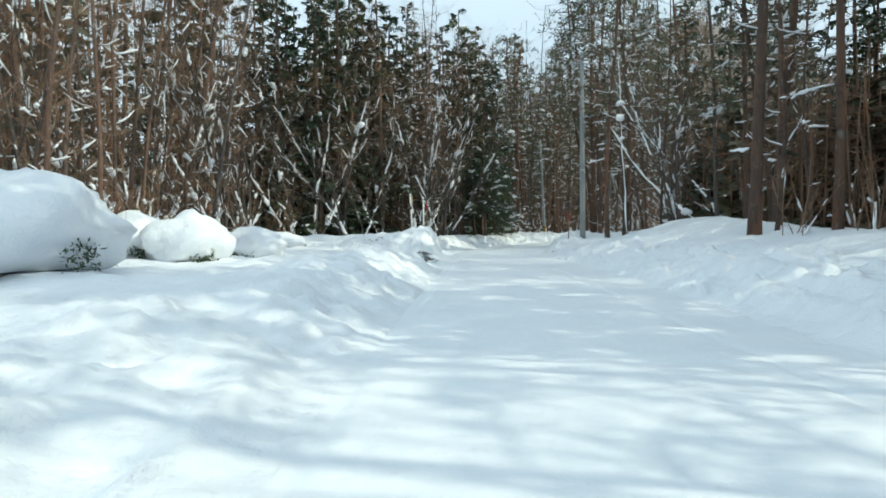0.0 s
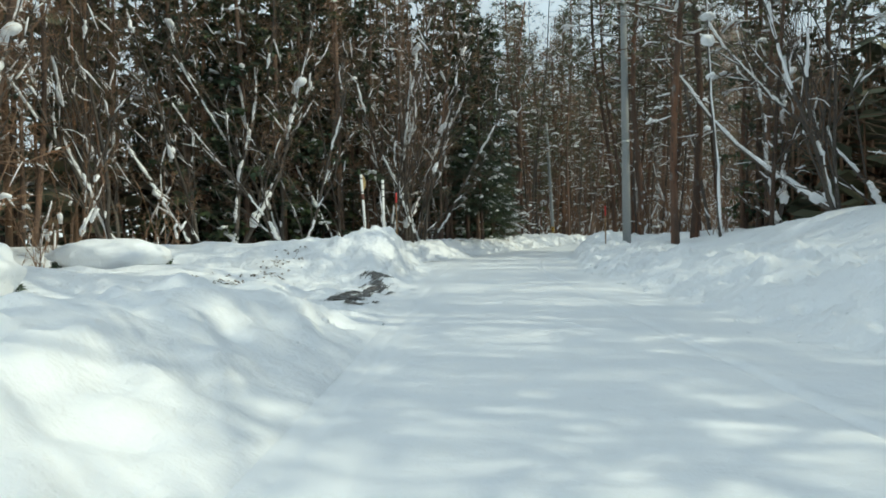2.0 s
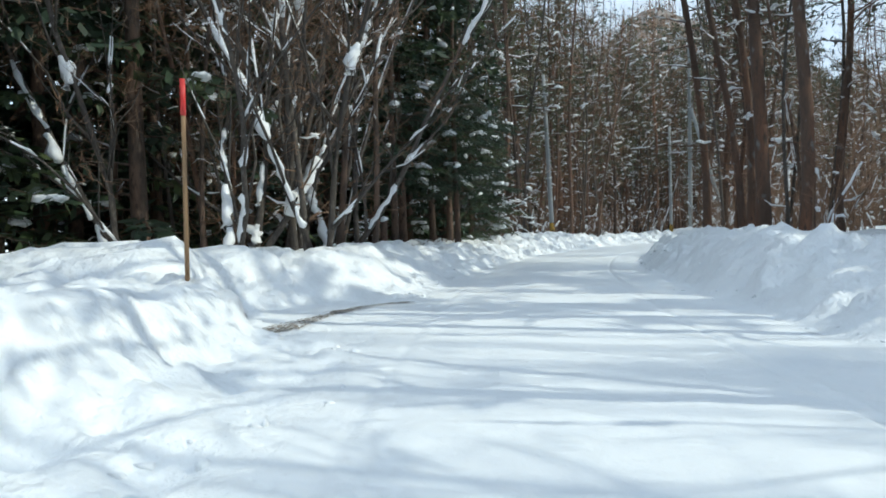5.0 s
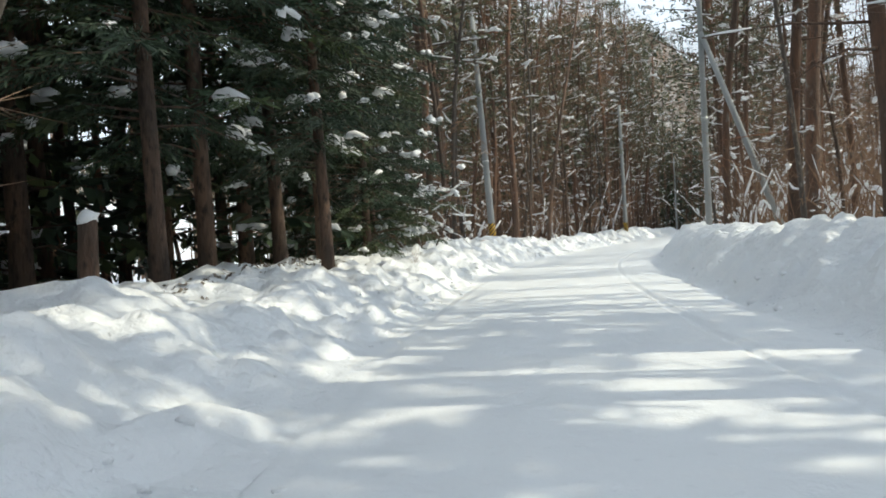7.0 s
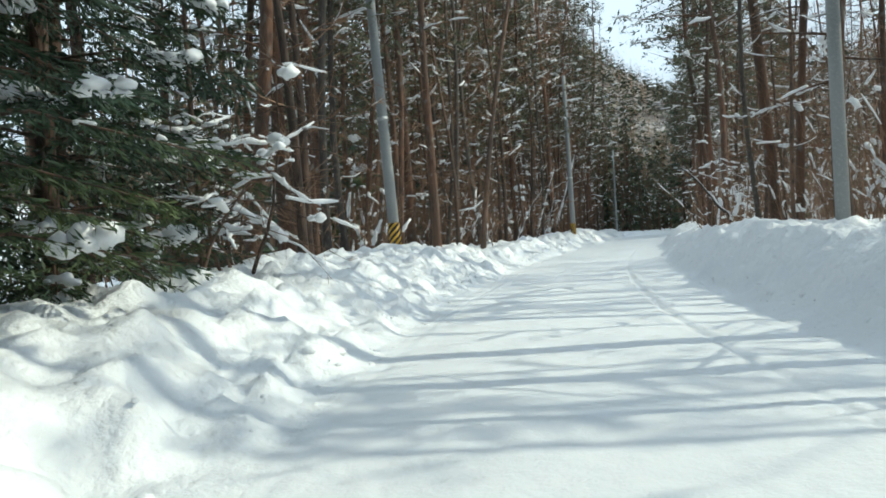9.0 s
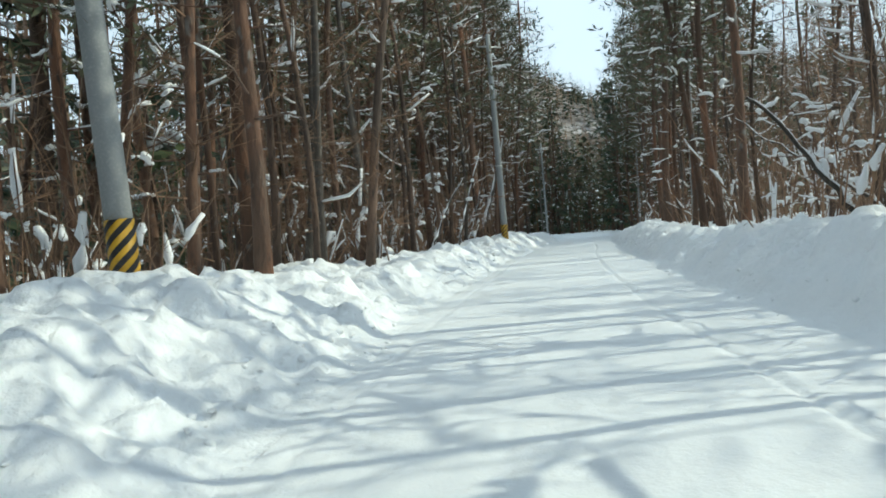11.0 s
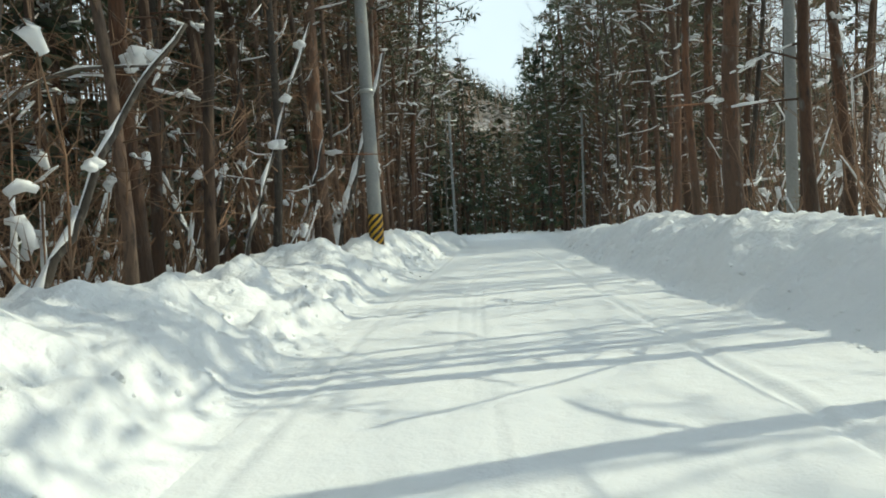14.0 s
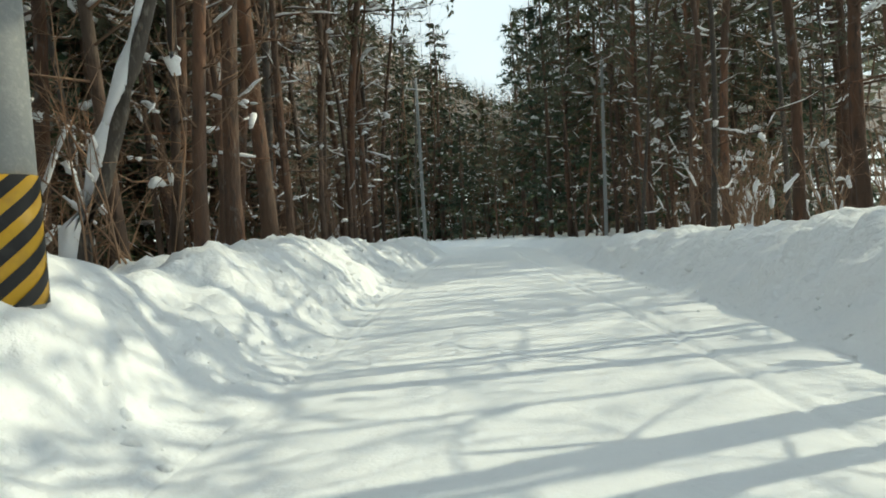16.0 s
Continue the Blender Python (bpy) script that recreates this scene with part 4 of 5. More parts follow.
def far_woods():
    """The wood behind: hundreds of plain trees in one mesh each for stems and needles."""
    rng = np.random.default_rng(77)
    tk, nd = Mesh(), Mesh(True)
    for n in range(5700):
        s, side = rng.uniform(5, 185), rng.choice((-1, 1, 1))
        d = side * ((19 if side < 0 else 25) + 60 * rng.random() ** 1.6)
        x, y = at(s, d)
        if n > 3100:
            x, y = rng.uniform(0, 120), rng.uniform(138, 215)
            d = 40.0
        if n > 3900:
            x, y = rng.uniform(24, 62), rng.uniform(12, 88)
            s, d = along(x, y)
            if d < 20:
                continue
        if n > 5250:                # a low thicket nearer the road
            s, d = rng.uniform(36, 64), rng.uniform(13, 24)
            x, y = at(s, d)
        if abs(along(x, y)[1]) < 12 or side > 0 and n <= 3100 and 72 < s < 160 and y < 152 and rng.random() < 0.82 or n > 3900 and y > 66 or side < 0 and n <= 3100 and 66 < s < 128 and rng.random() < 0.8:
            continue
        z = height(x, y) if abs(d) < 33 and n <= 3900 else -1.6
        h = min(rng.uniform(17, 27) * (0.46 if n > 5250 else 0.6 if side > 0 and 40 < s < 130 and n <= 3100 or n > 3900 and y > 30 else 1), room(x, y))
        p = np.array((x, y, z - 0.6))
        top = p + np.array((rng.normal(0, 0.5), rng.normal(0, 0.5), h))
        tk.tube([p, top], [rng.uniform(0.08, 0.17), 0.02], 4)
        green = rng.random() < (0.12 if n > 3900 else 0.7 if n > 3100 else 0.12 if side > 0 and s < 140 else 0.2 if s < 38 else 0.8 if s < 62 else 0.3)
        for _ in range(26):
            t = rng.uniform(0.06, 0.98)
            c = p * (1 - t) + top * t
            a = rng.uniform(0, 6.28)
            e = unit((math.cos(a), math.sin(a), rng.uniform(-0.3, 0.5)))
            if green:
                nd.blade(c, c + e * (3.0 - 2.3 * t) - UP * 0.3, unit(np.cross(e, UP) + UP * rng.normal(0, 0.5)), 0.6)
            else:
                tk.spike(c, c + e * rng.uniform(0.8, 2.2), 0.035)
    root = new("far_woods")
    tagged(root, "dense wood of bare stems and dark conifers in snow", "woods", kind="stuff")
    part("thicket", tk, TWIG, root, "")
    part("crown", nd, PINE_NEEDLE, root, "dull green needles")


far_woods()


# ---- the hill beyond the wood ----
def ridge(bearing):
    """Height of the skyline, by degrees clockwise from +y."""
    return float(np.interp(bearing, (-60, -20, 0, 7, 14, 20, 27, 33, 38, 48, 60, 85), (40, 60, 72, 88, 130, 158, 140, 100, 84, 105, 80, 40)))


def hill_height(bearing, r):
    a = radians(bearing)
    up = float(ramp(r, 230, 520)) * ridge(bearing)
    return -1.6 + up * (1 + 0.16 * noise.fractal(Vector((r * math.sin(a) * 0.012, r * math.cos(a) * 0.012, 4.0)), 0.9, 2.1, 4))


def far_hill():
    rng = np.random.default_rng(31)
    bearings, radii = np.arange(-60, 86, 1.5), np.concatenate([np.arange(225, 530, 12), (600, 800)])
    me = bpy.data.meshes.new("hillside")
    k = len(radii)
    me.from_pydata([(20 + r * math.sin(radians(b)), 70 + r * math.cos(radians(b)), hill_height(b, r)) for b in bearings for r in radii], [],
                   [(i * k + j, i * k + j + 1, (i + 1) * k + j + 1, (i + 1) * k + j) for i in range(len(bearings) - 1) for j in range(k - 1)])
    me.polygons.foreach_set("use_smooth", [True] * len(me.polygons))
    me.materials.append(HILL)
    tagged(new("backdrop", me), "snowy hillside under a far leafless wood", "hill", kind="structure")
    bare, green = Mesh(), Mesh(True)
    for n in range(12000):
        b, r = rng.uniform(-25, 60), 235 + 290 * rng.random() ** 0.8
        p = np.array((20 + r * math.sin(radians(b)), 70 + r * math.cos(radians(b)), hill_height(b, r) - 0.3))
        h = rng.uniform(9, 17)
        if rng.random() < (0.8 if b > 26 or b < 10 else 0.15):
            for q in np.linspace(0.1, 0.95, 5):
                for a in rng.uniform(0, 6.28, 3):
                    e = np.array((math.cos(a), math.sin(a), -0.35)) * (3.2 * (1 - q) + 0.4)
                    green.blade(p + UP * h * q, p + UP * h * q + e, unit(np.cross(e, UP)), 0.9 * (1.1 - q))
        else:
            bare.spike(p, p + UP * h, 0.22)
            for q in np.linspace(0.25, 0.95, 6):
                a = rng.uniform(0, 6.28)
                bare.spike(p + UP * h * q, p + UP * h * (q + 0.16) + np.array((math.cos(a), math.sin(a), 0)) * rng.uniform(1, 2.4), 0.12)
    root = new("hill_woods")
    tagged(root, "far wood of bare trees and scattered conifers on a hill", "woods", kind="stuff")
    part("thicket", bare, TWIG, root)
    part("crown", green, NEEDLE, root, "dark green needles")


far_hill()


def leaning_tree(points, r, thick, seed, pads=(), label="thin leaning trunk with a thick strip of snow", forks=()):
    """A bent or fallen stem, forked where forks are given, with snow along its upper side and pads of snow at the given shares of its length."""
    rng = np.random.default_rng(seed)
    base = np.array(points[0], float)
    fine = np.linspace(0, 1, 14)
    tk, sn, tw = Mesh(), Mesh(), Mesh()
    for line, r0 in ((points, r), *((f, 0.7 * r) for f in forks)):
        p = np.array(line, float)
        run = np.concatenate([[0], np.cumsum(np.linalg.norm(np.diff(p, axis=0), axis=1))])
        pts = np.stack([np.interp(fine, run / run[-1], p[:, k]) for k in range(3)], 1)
        pts[1:-1] = 0.25 * pts[:-2] + 0.5 * pts[1:-1] + 0.25 * pts[2:] + rng.normal(0, 0.03, (12, 3))
        pts = pts - base
        rr = [r0 * (1 - 0.6 * q) for q in fine]
        tk.tube(pts, rr, 8)
        for a, b in ((0, 5), (4, 9), (9, 13)):
            ring, wide = [], []
            for i in range(a, b + 1):
                d = unit(pts[min(i + 1, 13)] - pts[max(i - 1, 0)])
                w = thick * rr[i] * rng.uniform(0.35, 1.35)
                ring.append(pts[i] + unit(UP - d * d[2]) * (0.6 * rr[i] + 0.35 * w))
                wide.append(w)
            wide[0] *= 0.5
            wide[-1] *= 0.4
            sn.tube(ring, wide, 8, 0.85)
        for i in range(6, 13):
            for _ in range(2):
                tw.spike(pts[i], pts[i] + unit(pts[i + 1] - pts[i] + rng.normal(0, 0.5, 3)) * rng.uniform(0.2, 0.7), 0.006)
        for share, size in pads if line is points else ():
            c = np.array([np.interp(share, fine, pts[:, k]) for k in range(3)])
            for _ in range(3):
                sn.blob(c + UP * size * 0.35 + rng.normal(0, 0.3 * size, 3) * (1, 1, 0.35), size * rng.uniform(0.45, 0.85, 3) * (1, 1, 0.8), rng)
    root = tree("leaning_tree", label, "tree", "leaning trees", ("trunk", tk, GREY_BARK, ""), ("twig_spray", tw, TWIG, "bare twigs"), ("snow_load", sn, CAP, "thick strip of snow"))
    root.matrix_basis = pose(*base)


leaning_tree([(13.4, 33.6, 1.0), (11.98, 35.6, 2.64), (11.0, 37.4, 4.2), (9.5, 39.7, 7.6)], 0.085, 1.25, 1, ((0.18, 0.24), (0.25, 0.2), (0.34, 0.15)))
leaning_tree([(31.9, 112.45, 0.4), (33.0, 111.9, 4.36), (33.7, 111.5, 7.2)], 0.13, 1.3, 2)
leaning_tree([(23.6, 81.3, 0.8), (22.05, 81.8, 2.84), (21.7, 81.9, 3.1)], 0.055, 1.1, 3)
leaning_tree([(29.6, 84.6, 0.9), (28.7, 86.6, 2.6), (28.4, 88.4, 4.0)], 0.05, 1.1, 4)
leaning_tree([(21.9, 102.4, 0.2), (22.4, 102.5, 2.4), (23.4, 102.6, 3.85), (25.4, 102.6, 4.1)], 0.045, 1.0, 5, ((0.9, 0.30), (0.96, 0.22)), "thin arching stem with a round lump of snow")
leaning_tree([(26.6, 104.3, 0.5), (27.3, 104.5, 2.4), (28.4, 104.4, 5.6)], 0.05, 1.2, 6, ((0.5, 0.17), (0.68, 0.14), (0.9, 0.18)))
leaning_tree([(28.9, 107.6, 0.5), (29.4, 107.8, 2.2), (30.0, 107.6, 4.2)], 0.06, 0.9, 7)
leaning_tree([(23.1, 99.5, 0.3), (24.2, 99.4, 2.7), (24.9, 99.2, 3.7)], 0.06, 1.0, 8, ((0.5, 0.13),))
leaning_tree([(9.3, 34.4, 0.9), (9.2, 34.5, 4.0), (9.1, 34.7, 7.2), (9.0, 34.8, 10.5)], 0.05, 1.0, 10, ((0.62, 0.26), (0.70, 0.22), (0.52, 0.18)), "slim stem hung with round lumps of snow")


FORKED = "grey-brown leaning stem plastered with a strip of white snow"
leaning_tree([(-0.71, 57.9, 0.3), (0.28, 58.0, 5.45), (0.95, 58.1, 6.9), (2.2, 58.2, 11.0)], 0.105, 0.72, 21, ((0.4, 0.14),), FORKED)
leaning_tree([(-0.42, 57.8, 0.3), (0.36, 58.0, 4.2), (1.26, 58.1, 6.8), (2.9, 58.3, 11.0)], 0.085, 0.72, 22, (), FORKED)
leaning_tree([(-1.75, 57.9, 0.2), (-1.2, 58.0, 3.3), (-0.89, 58.1, 6.8), (-0.5, 58.2, 11.0)], 0.13, 0.65, 23, ((0.3, 0.22),), FORKED, (((-1.2, 58.0, 3.2), (-0.03, 58.3, 6.8), (1.0, 58.5, 10.5)),))
leaning_tree([(-3.85, 57.0, 0.2), (-3.38, 57.2, 4.3), (-3.64, 57.1, 6.4), (-4.2, 57.0, 10.5)], 0.19, 0.55, 24, ((0.45, 0.2),), FORKED, (((-3.4, 57.2, 4.2), (-2.86, 57.4, 6.5), (-2.0, 57.6, 10.0)), ((-3.45, 57.2, 3.6), (-2.2, 56.6, 5.2), (-1.2, 56.2, 6.6))))


def stump(x, y, r, tall, seed):
    rng = np.random.default_rng(seed)
    tk, sn = Mesh(), Mesh()
    tk.tube([(0, 0, -0.4), (0, 0, 0.1), (0.02, 0, tall * 0.6), (0.03, 0.01, tall)], [r * 1.35, r * 1.1, r, r * 0.95], 12)
    sn.blob((0.02, 0, tall), (r * 1.15, r * 1.1, r * 0.9), rng)
    sn.blob((0.05, 0.03, tall + r * 0.2), (r * 0.8, r * 0.85, r * 0.75), rng)
    root = tree("tree_stump", "dark tree stump with a round cap of snow", "stump", "snow-capped stumps", ("wood", tk, DARK_BARK, ""), ("snow_load", sn, CAP, "round white cap"))
    root.matrix_basis = pose(x, y, height(x, y))


for i, (x, y, r, tall) in enumerate(((21.3, 99.4, 0.24, 0.55), (1.0, 58.6, 0.12, 0.9), (16.0, 61.0, 0.13, 0.5), (22.9, 78.4, 0.16, 0.45), (12.0, 86.3, 0.14, 0.7))):
    stump(x, y, r, tall, i)


# ---- poles and markers ----
def tube_part(name, parent, mat, pts, radii, sides=16, label=""):
    m = Mesh()
    m.tube(pts, radii, sides)
    return part(name, m, mat, parent, label)


def stripe_sleeve(parent, z0, z1, r, pitch=0.9):
    """A yellow sleeve round the pole with raised slanting black stripes."""
    sleeve = tube_part("warning_sleeve", parent, YELLOW, [(0, 0, z0), (0, 0, z1)], [r, r], 32, "yellow and black striped sleeve")
    w = 0.10
    lead = 2 * math.pi * r * pitch
    step = 0.195
    z = z0 - lead
    while z < z1:
        m = Mesh()
        verts, faces = [], []
        n = 40
        for i in range(n + 1):
            a = 2 * math.pi * i / n
            for up in (0, w):
                zz = min(max(z + lead * i / n + up, z0), z1)
                verts.append(((r + 0.004) * math.cos(a), (r + 0.004) * math.sin(a), zz))
        for i in range(n):
            a, b, c, d = 2 * i, 2 * i + 2, 2 * i + 3, 2 * i + 1
            if verts[d][2] - verts[a][2] > 1e-4 or verts[c][2] - verts[b][2] > 1e-4:
                faces.append((a, b, c, d))
        if faces:
            used = sorted({i for q in faces for i in q})
            back = {i: n for n, i in enumerate(used)}
            m.add([verts[i] for i in used], [tuple(back[i] for i in q) for q in faces])
            part("stripe", m, BLACK, sleeve)
        z += step


def utility_pole(x, y, tall=12.5, band=None, lean=(0, 0), r=0.18, strut=None, fittings=True):
    root = new("utility_pole")
    root.matrix_basis = pose(x, y, 0, lean[0], lean[1], 0)
    tagged(root, "grey concrete utility pole standing in the snow bank" if not band else "grey concrete utility pole with yellow and black striped sleeve", "utility pole", "utility poles")
    tube_part("shaft", root, CONCRETE, [(0, 0, -0.5), (0, 0, 4), (0, 0, 8), (0, 0, tall)], [r, r * 0.92, r * 0.80, r * 0.66], 24)
    if band:
        stripe_sleeve(root, band[0], band[1], r * 0.985 + 0.006)
    if fittings:
        tube_part("collar", root, STEEL, [(0, 0, 5.0), (0, 0, 5.12)], [r * 0.92 + 0.012] * 2, 20, "steel band")
        tube_part("crossarm", root, STEEL, [(-0.8, 0, tall - 0.7), (0.8, 0, tall - 0.7)], [0.045] * 2, 8, "steel crossarm")
        for q in (-0.7, 0.0, 0.7):
            tube_part("insulator", root, WHITE, [(q, 0, tall - 0.66), (q, 0, tall - 0.58), (q, 0, tall - 0.48)], [0.03, 0.05, 0.03], 10, "white insulator")
    if strut:
        tube_part("strut", root, CONCRETE, [strut, (0.0, 0.0, 8.2)], [0.11, 0.09], 18, "slanting concrete brace")
    return root


utility_pole(8.9, 43.15)
utility_pole(12.6, 83.6, band=(0.75, 1.85), lean=(0, -2.5))
utility_pole(17.8, 72.15, strut=(0.7, -3.2, 0.7), r=0.12)
utility_pole(31.29, 107.9, band=(0.93, 1.75), lean=(0, -0.5), r=0.195)
utility_pole(37.75, 100.1, r=0.13, tall=9, fittings=False, lean=(0, 2.5))
utility_pole(53.8, 139.4, tall=11, r=0.12)
utility_pole(55.2, 125.4, tall=9, r=0.09, fittings=False, lean=(0, 2))


def marker_post(x, y, top, r, mat, label, tip=None, board=False, lean=(0, 0), rings=()):
    root = new("marker_post")
    z = height(x, y)
    root.matrix_basis = pose(x, y, z, lean[0], lean[1], 0)
    tagged(root, label, "post", "roadside marker posts")
    tube_part("post", root, mat, [(0, 0, -0.4), (0, 0, top - z)], [r, r], 12)
    if tip:
        tube_part("tip", root, tip, [(0, 0, top - z - 0.42), (0, 0, top - z + 0.02)], [r + 0.006] * 2, 12, "red tip")
    for q in rings:
        tube_part("ring", root, BLACK, [(0, 0, top - z - q - 0.035), (0, 0, top - z - q)], [r + 0.004] * 2, 12, "black ring")
    if board:
        m = Mesh()
        outline = [(0.0, -0.52), (0.05, -0.50), (0.085, -0.38), (0.09, -0.24), (0.06, -0.08), (0.0, -0.02)]
        n = len(outline)
        m.add([(r + a, e, top - z + c) for e in (-0.008, 0.008) for a, c in outline],
              [tuple(range(n)), tuple(range(2 * n - 1, n - 1, -1))] + [(i, n + i, n + (i + 1) % n, (i + 1) % n) for i in range(n)])
        part("plate", m, STRAW, root, "faded yellow-brown plate", smooth=False)
        tube_part("band", root, BROWN, [(0, 0, top - z - 0.86), (0, 0, top - z - 0.66)], [r + 0.006] * 2, 12, "rusty brown band")
    return root


marker_post(-1.65, 37.0, 3.35, 0.045, WHITE, "white post with faded yellow plate standing in snow", board=True, lean=(0, -3), rings=(0.12, 0.58))
marker_post(-1.04, 37.05, 3.15, 0.045, WHITE, "white post with black rings standing in snow", rings=(0.12, 0.3, 0.55))
marker_post(-1.0, 43.5, 3.1, 0.028, STAKE_WOOD, "wooden snow stake with a red tip", tip=RED)
marker_post(8.05, 43.4, 2.35, 0.028, STAKE_WOOD, "wooden snow stake with a red tip", tip=RED)


def board_sign(x, y, z):
    root = new("notice_board")
    root.matrix_basis = pose(x, y, z, 0, 0, 8)
    tagged(root, "small white-framed board sticking out of the snow", "sign")
    for name, x0, x1, z0, z1, t, mat in (("panel", -0.25, 0.25, -0.02, 0.12, 0.012, CONCRETE), ("frame_rail", -0.29, 0.29, 0.12, 0.16, 0.025, WHITE),
                                         ("frame_rail", -0.29, -0.25, -0.5, 0.12, 0.025, WHITE), ("frame_rail", 0.25, 0.29, -0.5, 0.12, 0.025, WHITE)):
        m = Mesh()
        m.add([(a, b, c) for c in (z0, z1) for a, b in ((x0, -t), (x1, -t), (x1, t), (x0, t))], [(3, 2, 1, 0), (4, 5, 6, 7), (0, 1, 5, 4), (1, 2, 6, 5), (2, 3, 7, 6), (3, 0, 4, 7)])
        part(name, m, mat, root, smooth=False)
    return root


board_sign(-4.0, 52.75, height(-4.0, 52.75) + 0.12)


# ---- snow-covered bushes ----
def snow_bush(x, y, rx, ry, tall, seed):
    """A clipped evergreen bush under a thick cap of snow, its leaves showing at the foot."""
    rng = np.random.default_rng(seed)
    root = new("snow_bush")
    z = height(x, y)
    root.matrix_basis = pose(x, y, z, 0, 0, rng.uniform(-20, 20))
    tagged(root, "round evergreen bush under a thick smooth cap of snow", "bush", "snow-covered bushes")
    v, f = ico(4)
    out = []
    for p in v:
        k = 1 + 0.22 * noise.fractal(Vector((p[0] * 1.25 + seed, p[1] * 1.25, p[2] * 1.25)), 0.9, 2, 4)
        q = p * k
        h = max(q[2], -0.62)
        flat = 1 - 0.12 * max(0.0, h) ** 2
        out.append((q[0] * rx * (1 if h > 0 else 1 + 0.25 * h) * flat, q[1] * ry * (1 if h > 0 else 1 + 0.25 * h) * flat, 0.40 * tall + h * 0.60 * tall))
    m = Mesh()
    m.add(out, f)
    part("snow_cap", m, SNOW, root, "smooth thick white snow")
    lf = Mesh()
    for _ in range(9):
        b = rng.uniform(0, 6.28)
        for _ in range(24):
            a = b + rng.normal(0, 0.10)
            c = np.array((rx * 0.92 * math.cos(a), ry * 0.92 * math.sin(a), rng.uniform(0.03, 0.30) * tall))
            tuft(lf, c, 0.15, 2, rng, 0.022)
    part("crown", lf, LEAF, root, "dark green leaves")
    return root


for i, (x, y, rx, ry, tall) in enumerate(((-8.9, 13.6, 2.35, 2.2, 2.1), (-9.2, 20.6, 1.3, 1.3, 1.5), (-7.5, 19.9, 1.3, 1.35, 1.5), (-11.2, 20.9, 1.3, 1.2, 1.6), (-6.9, 24.4, 1.3, 1.1, 1.2),
                                          (-8.2, 32.8, 1.6, 1.2, 0.95), (-9.3, 27.6, 1.1, 1.0, 0.8), (-11.6, 25.4, 1.2, 1.1, 0.9), (-13.0, 17.0, 1.4, 1.4, 1.1))):
    snow_bush(x, y, rx, ry, tall, 40 + i)


# ---- bare asphalt and dirt ----
def scraped(name, s0, s1, path, mat, label, grain, keep, seed, nd=26, fray=0.35):
    """A ragged thin patch lying on the ground: path(s) gives the offsets between which it lies."""
    verts, faces, index = [], [], {}
    ns = int((s1 - s0) / 0.05)

    def vert(i, j):
        if (i, j) not in index:
            s = s0 + (s1 - s0) * i / ns
            a, b = path(s)
            d = a + (b - a) * j / nd
            x, y = at(s, d)
            index[i, j] = len(verts)
            verts.append((x, y, lie(s, d, x, y) + 0.02))
        return index[i, j]

    for i in range(ns):
        for j in range(nd):
            s = s0 + (s1 - s0) * (i + 0.5) / ns
            a, b = path(s)
            d = a + (b - a) * (j + 0.5) / nd
            rim = min(j + 0.5, nd - j - 0.5) / nd * 2
            n = noise.fractal(Vector(((0.92 * s + 0.39 * d) * grain * 0.5, (0.92 * d - 0.39 * s) * grain * 1.7, seed)), 0.8, 2, 5)
            if n + 1.2 * rim > keep + fray * noise.noise(Vector((s * 16, d * 26, seed))):
                faces.append((vert(i, j), vert(i, j + 1), vert(i + 1, j + 1), vert(i + 1, j)))
    me = bpy.data.meshes.new(name)
    me.from_pydata(verts, [], faces)
    me.polygons.foreach_set("use_smooth", [True] * len(me.polygons))
    me.materials.append(mat)
    return tagged(new(name, me), label, "road surface", kind="structure")


def strip(stations):
    """Offsets either side of a bent line given as (s, d, half width)."""
    def path(s):
        d, w = (float(np.interp(s, [q[0] for q in stations], [q[k] for q in stations])) for k in (1, 2))
        return d - w, d + w
    return path


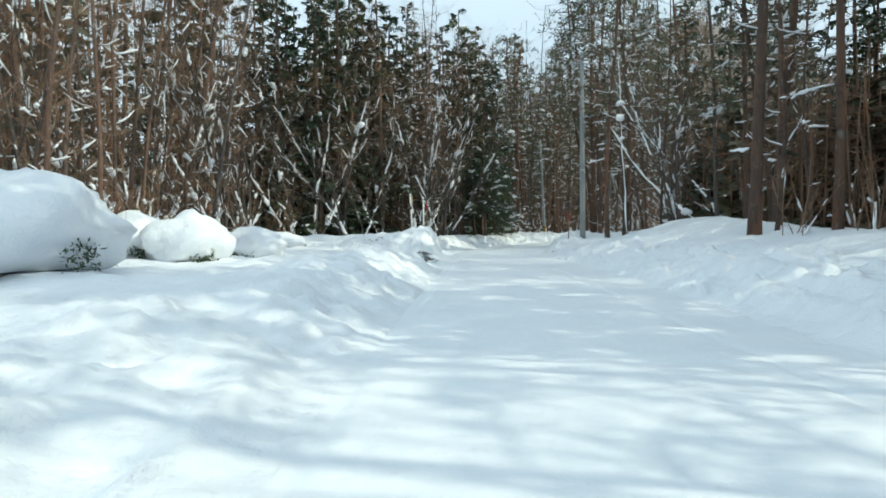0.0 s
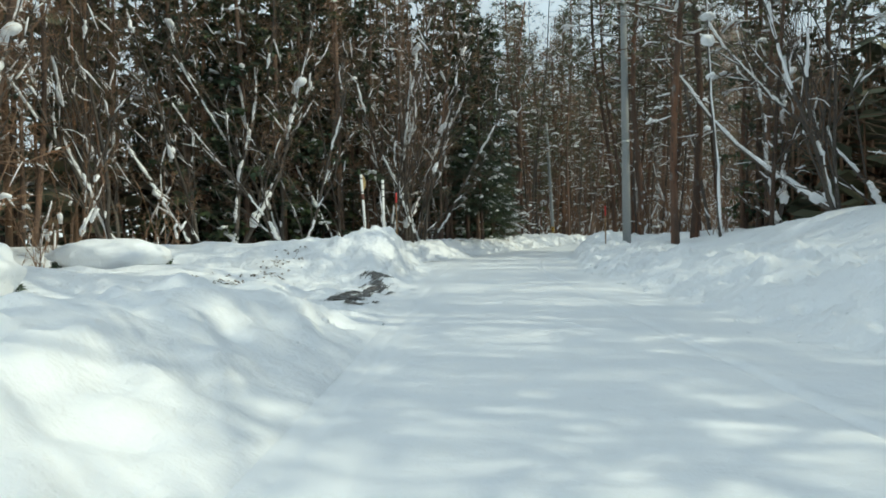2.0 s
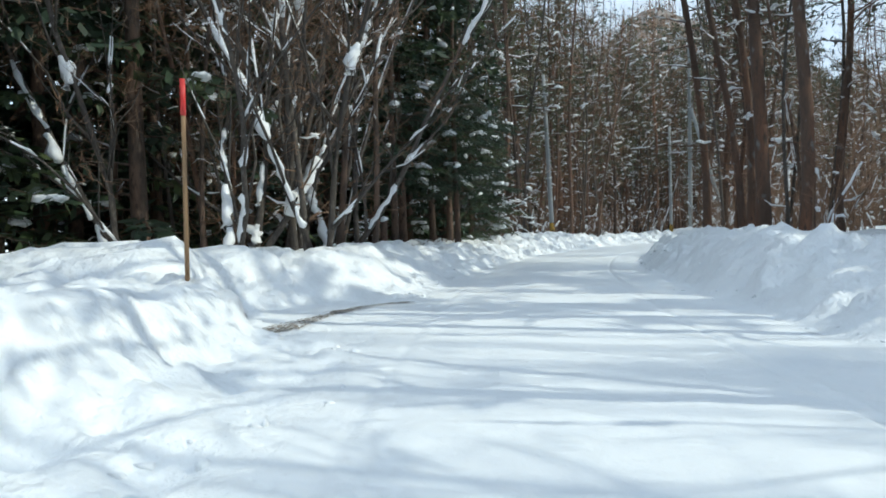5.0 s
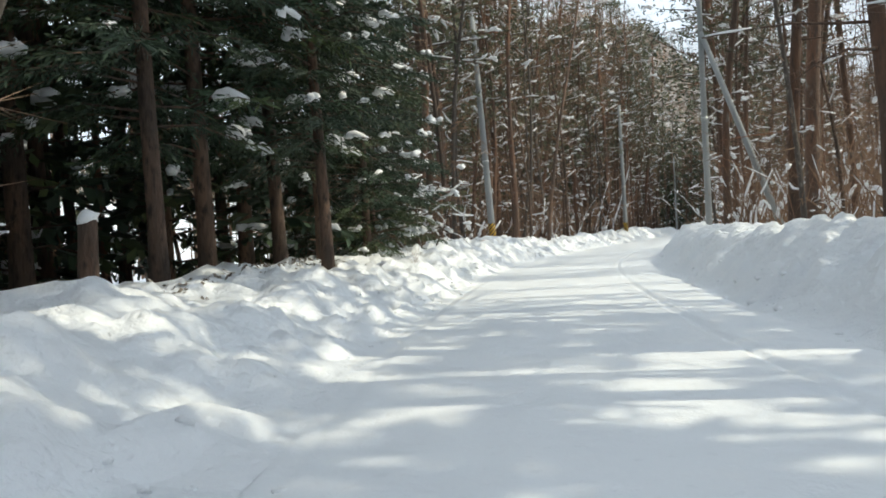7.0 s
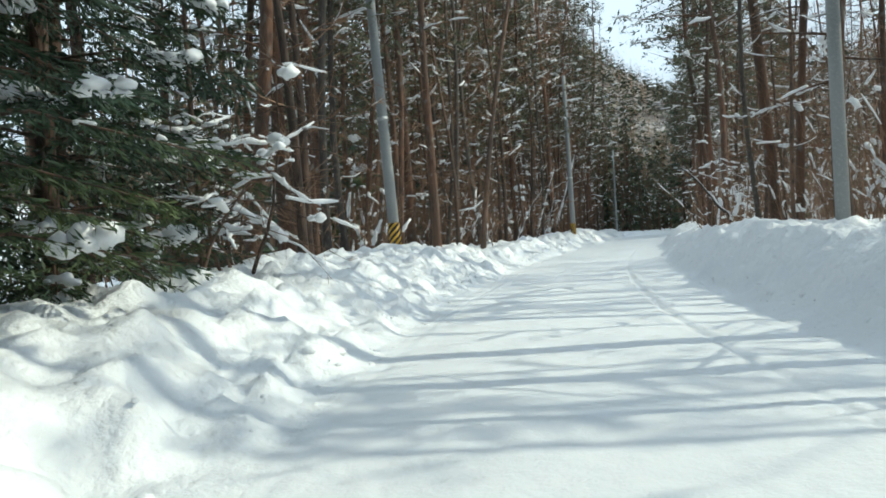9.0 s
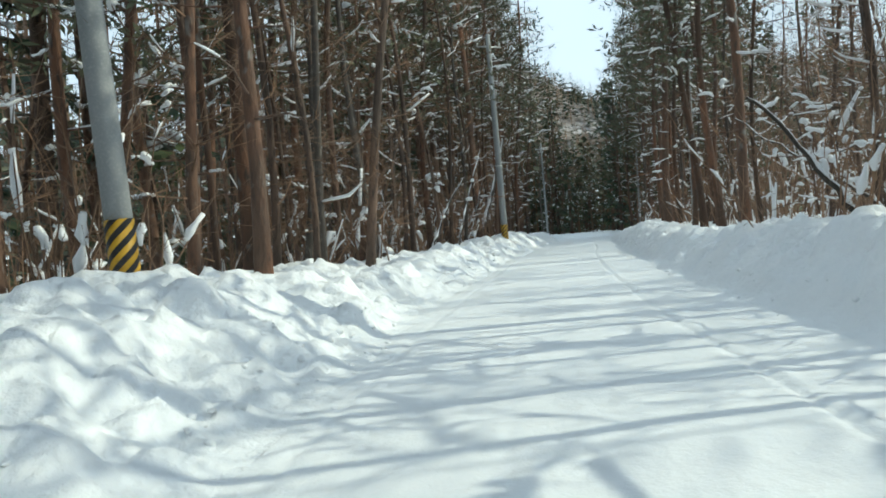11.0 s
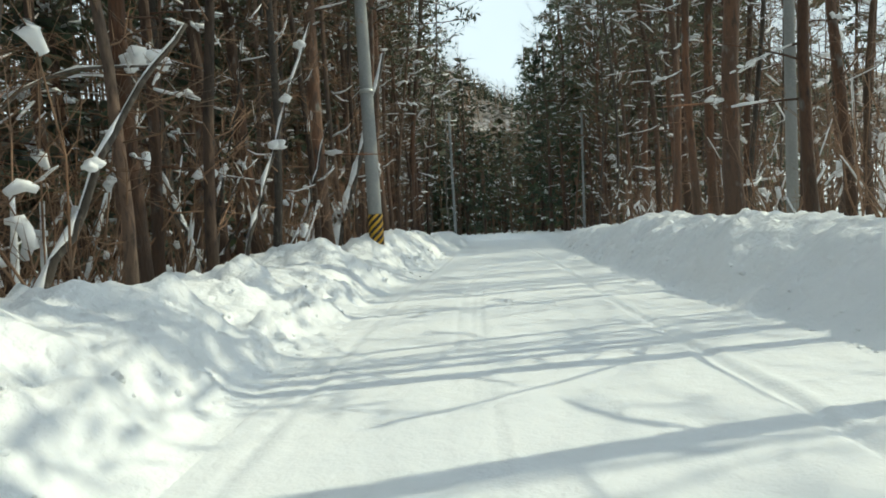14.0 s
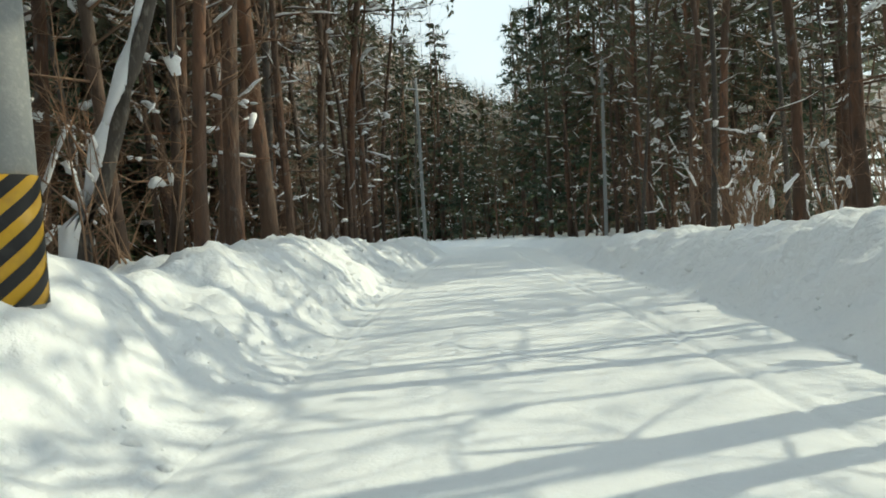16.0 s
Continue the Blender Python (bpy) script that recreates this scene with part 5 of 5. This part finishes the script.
scraped("bare_asphalt_1", 25.8, 32.0, strip([(25.8, -3.2, 0.35), (26.4, -3.25, 0.6), (27.3, -3.55, 0.75), (28.6, -3.35, 0.7), (29.6, -3.3, 0.45), (30.3, -3.45, 0.6), (31.5, -3.55, 0.62), (32, -3.3, 0.3)]), ASPHALT, "wet dark asphalt showing through scraped snow", 2.2, 0.86, 3.0, 56)
scraped("bare_asphalt_2", 42.7, 46.7, strip([(42.7, -4.08, 0.12), (43.2, -4.02, 0.26), (43.8, -3.95, 0.25), (44.6, -3.85, 0.19), (45.5, -3.7, 0.15), (46.2, -3.4, 0.14), (46.5, -3.0, 0.12), (46.7, -2.85, 0.1)]), DIRTY, "brown wet grit showing through the snow edge", 3.0, 0.62, 9.0, 44, 1.5)
scraped("dirt_1", 27.5, 33.5, lambda s: (-8.0, -4.6), DIRTY, "scattered brown dirt on ploughed snow", 8.0, 1.46, 5.0, 70)
scraped("dirt_2", 57.5, 66.0, lambda s: (-6.4, -4.4), DIRTY, "brown litter of twigs and bark on snow", 8.0, 1.45, 6.0, 50)


# ---- loose snow ----
def clods(name, count, seed, spread, low, high, label):
    """Lumps of ploughed snow half sunk in the banks; spread gives s and d of each."""
    rng = np.random.default_rng(seed)
    m = Mesh(True)
    for _ in range(count):
        s, d = spread(rng)
        if d < 0 and (23.5 < s < 32 or 42 < s < 47.5 and d > -5):
            continue
        x, y = at(s, d)
        k = min(high, low + rng.exponential(0.3 * low + 0.012))
        m.light = k < 0.13
        m.blob((x, y, lie(s, d, x, y) - 0.35 * k), (k * rng.uniform(0.7, 1.5), k * rng.uniform(0.7, 1.5), k * rng.uniform(0.55, 1.0)), rng)
    ob = new(name, m.data(name, SNOW))
    return tagged(ob, label, "snow lumps", kind="stuff")


clods("snow_clods", 750, 9, lambda r: (r.uniform(20, 132), -(HALF + r.normal(0.15, 0.3))), 0.02, 0.13, "small lumps of ploughed snow along the bank foot")
clods("snow_clods", 420, 19, lambda r: (r.uniform(12, 128), HALF + r.normal(-0.05, 0.22)), 0.02, 0.12, "small lumps of snow fallen from the ploughed wall")
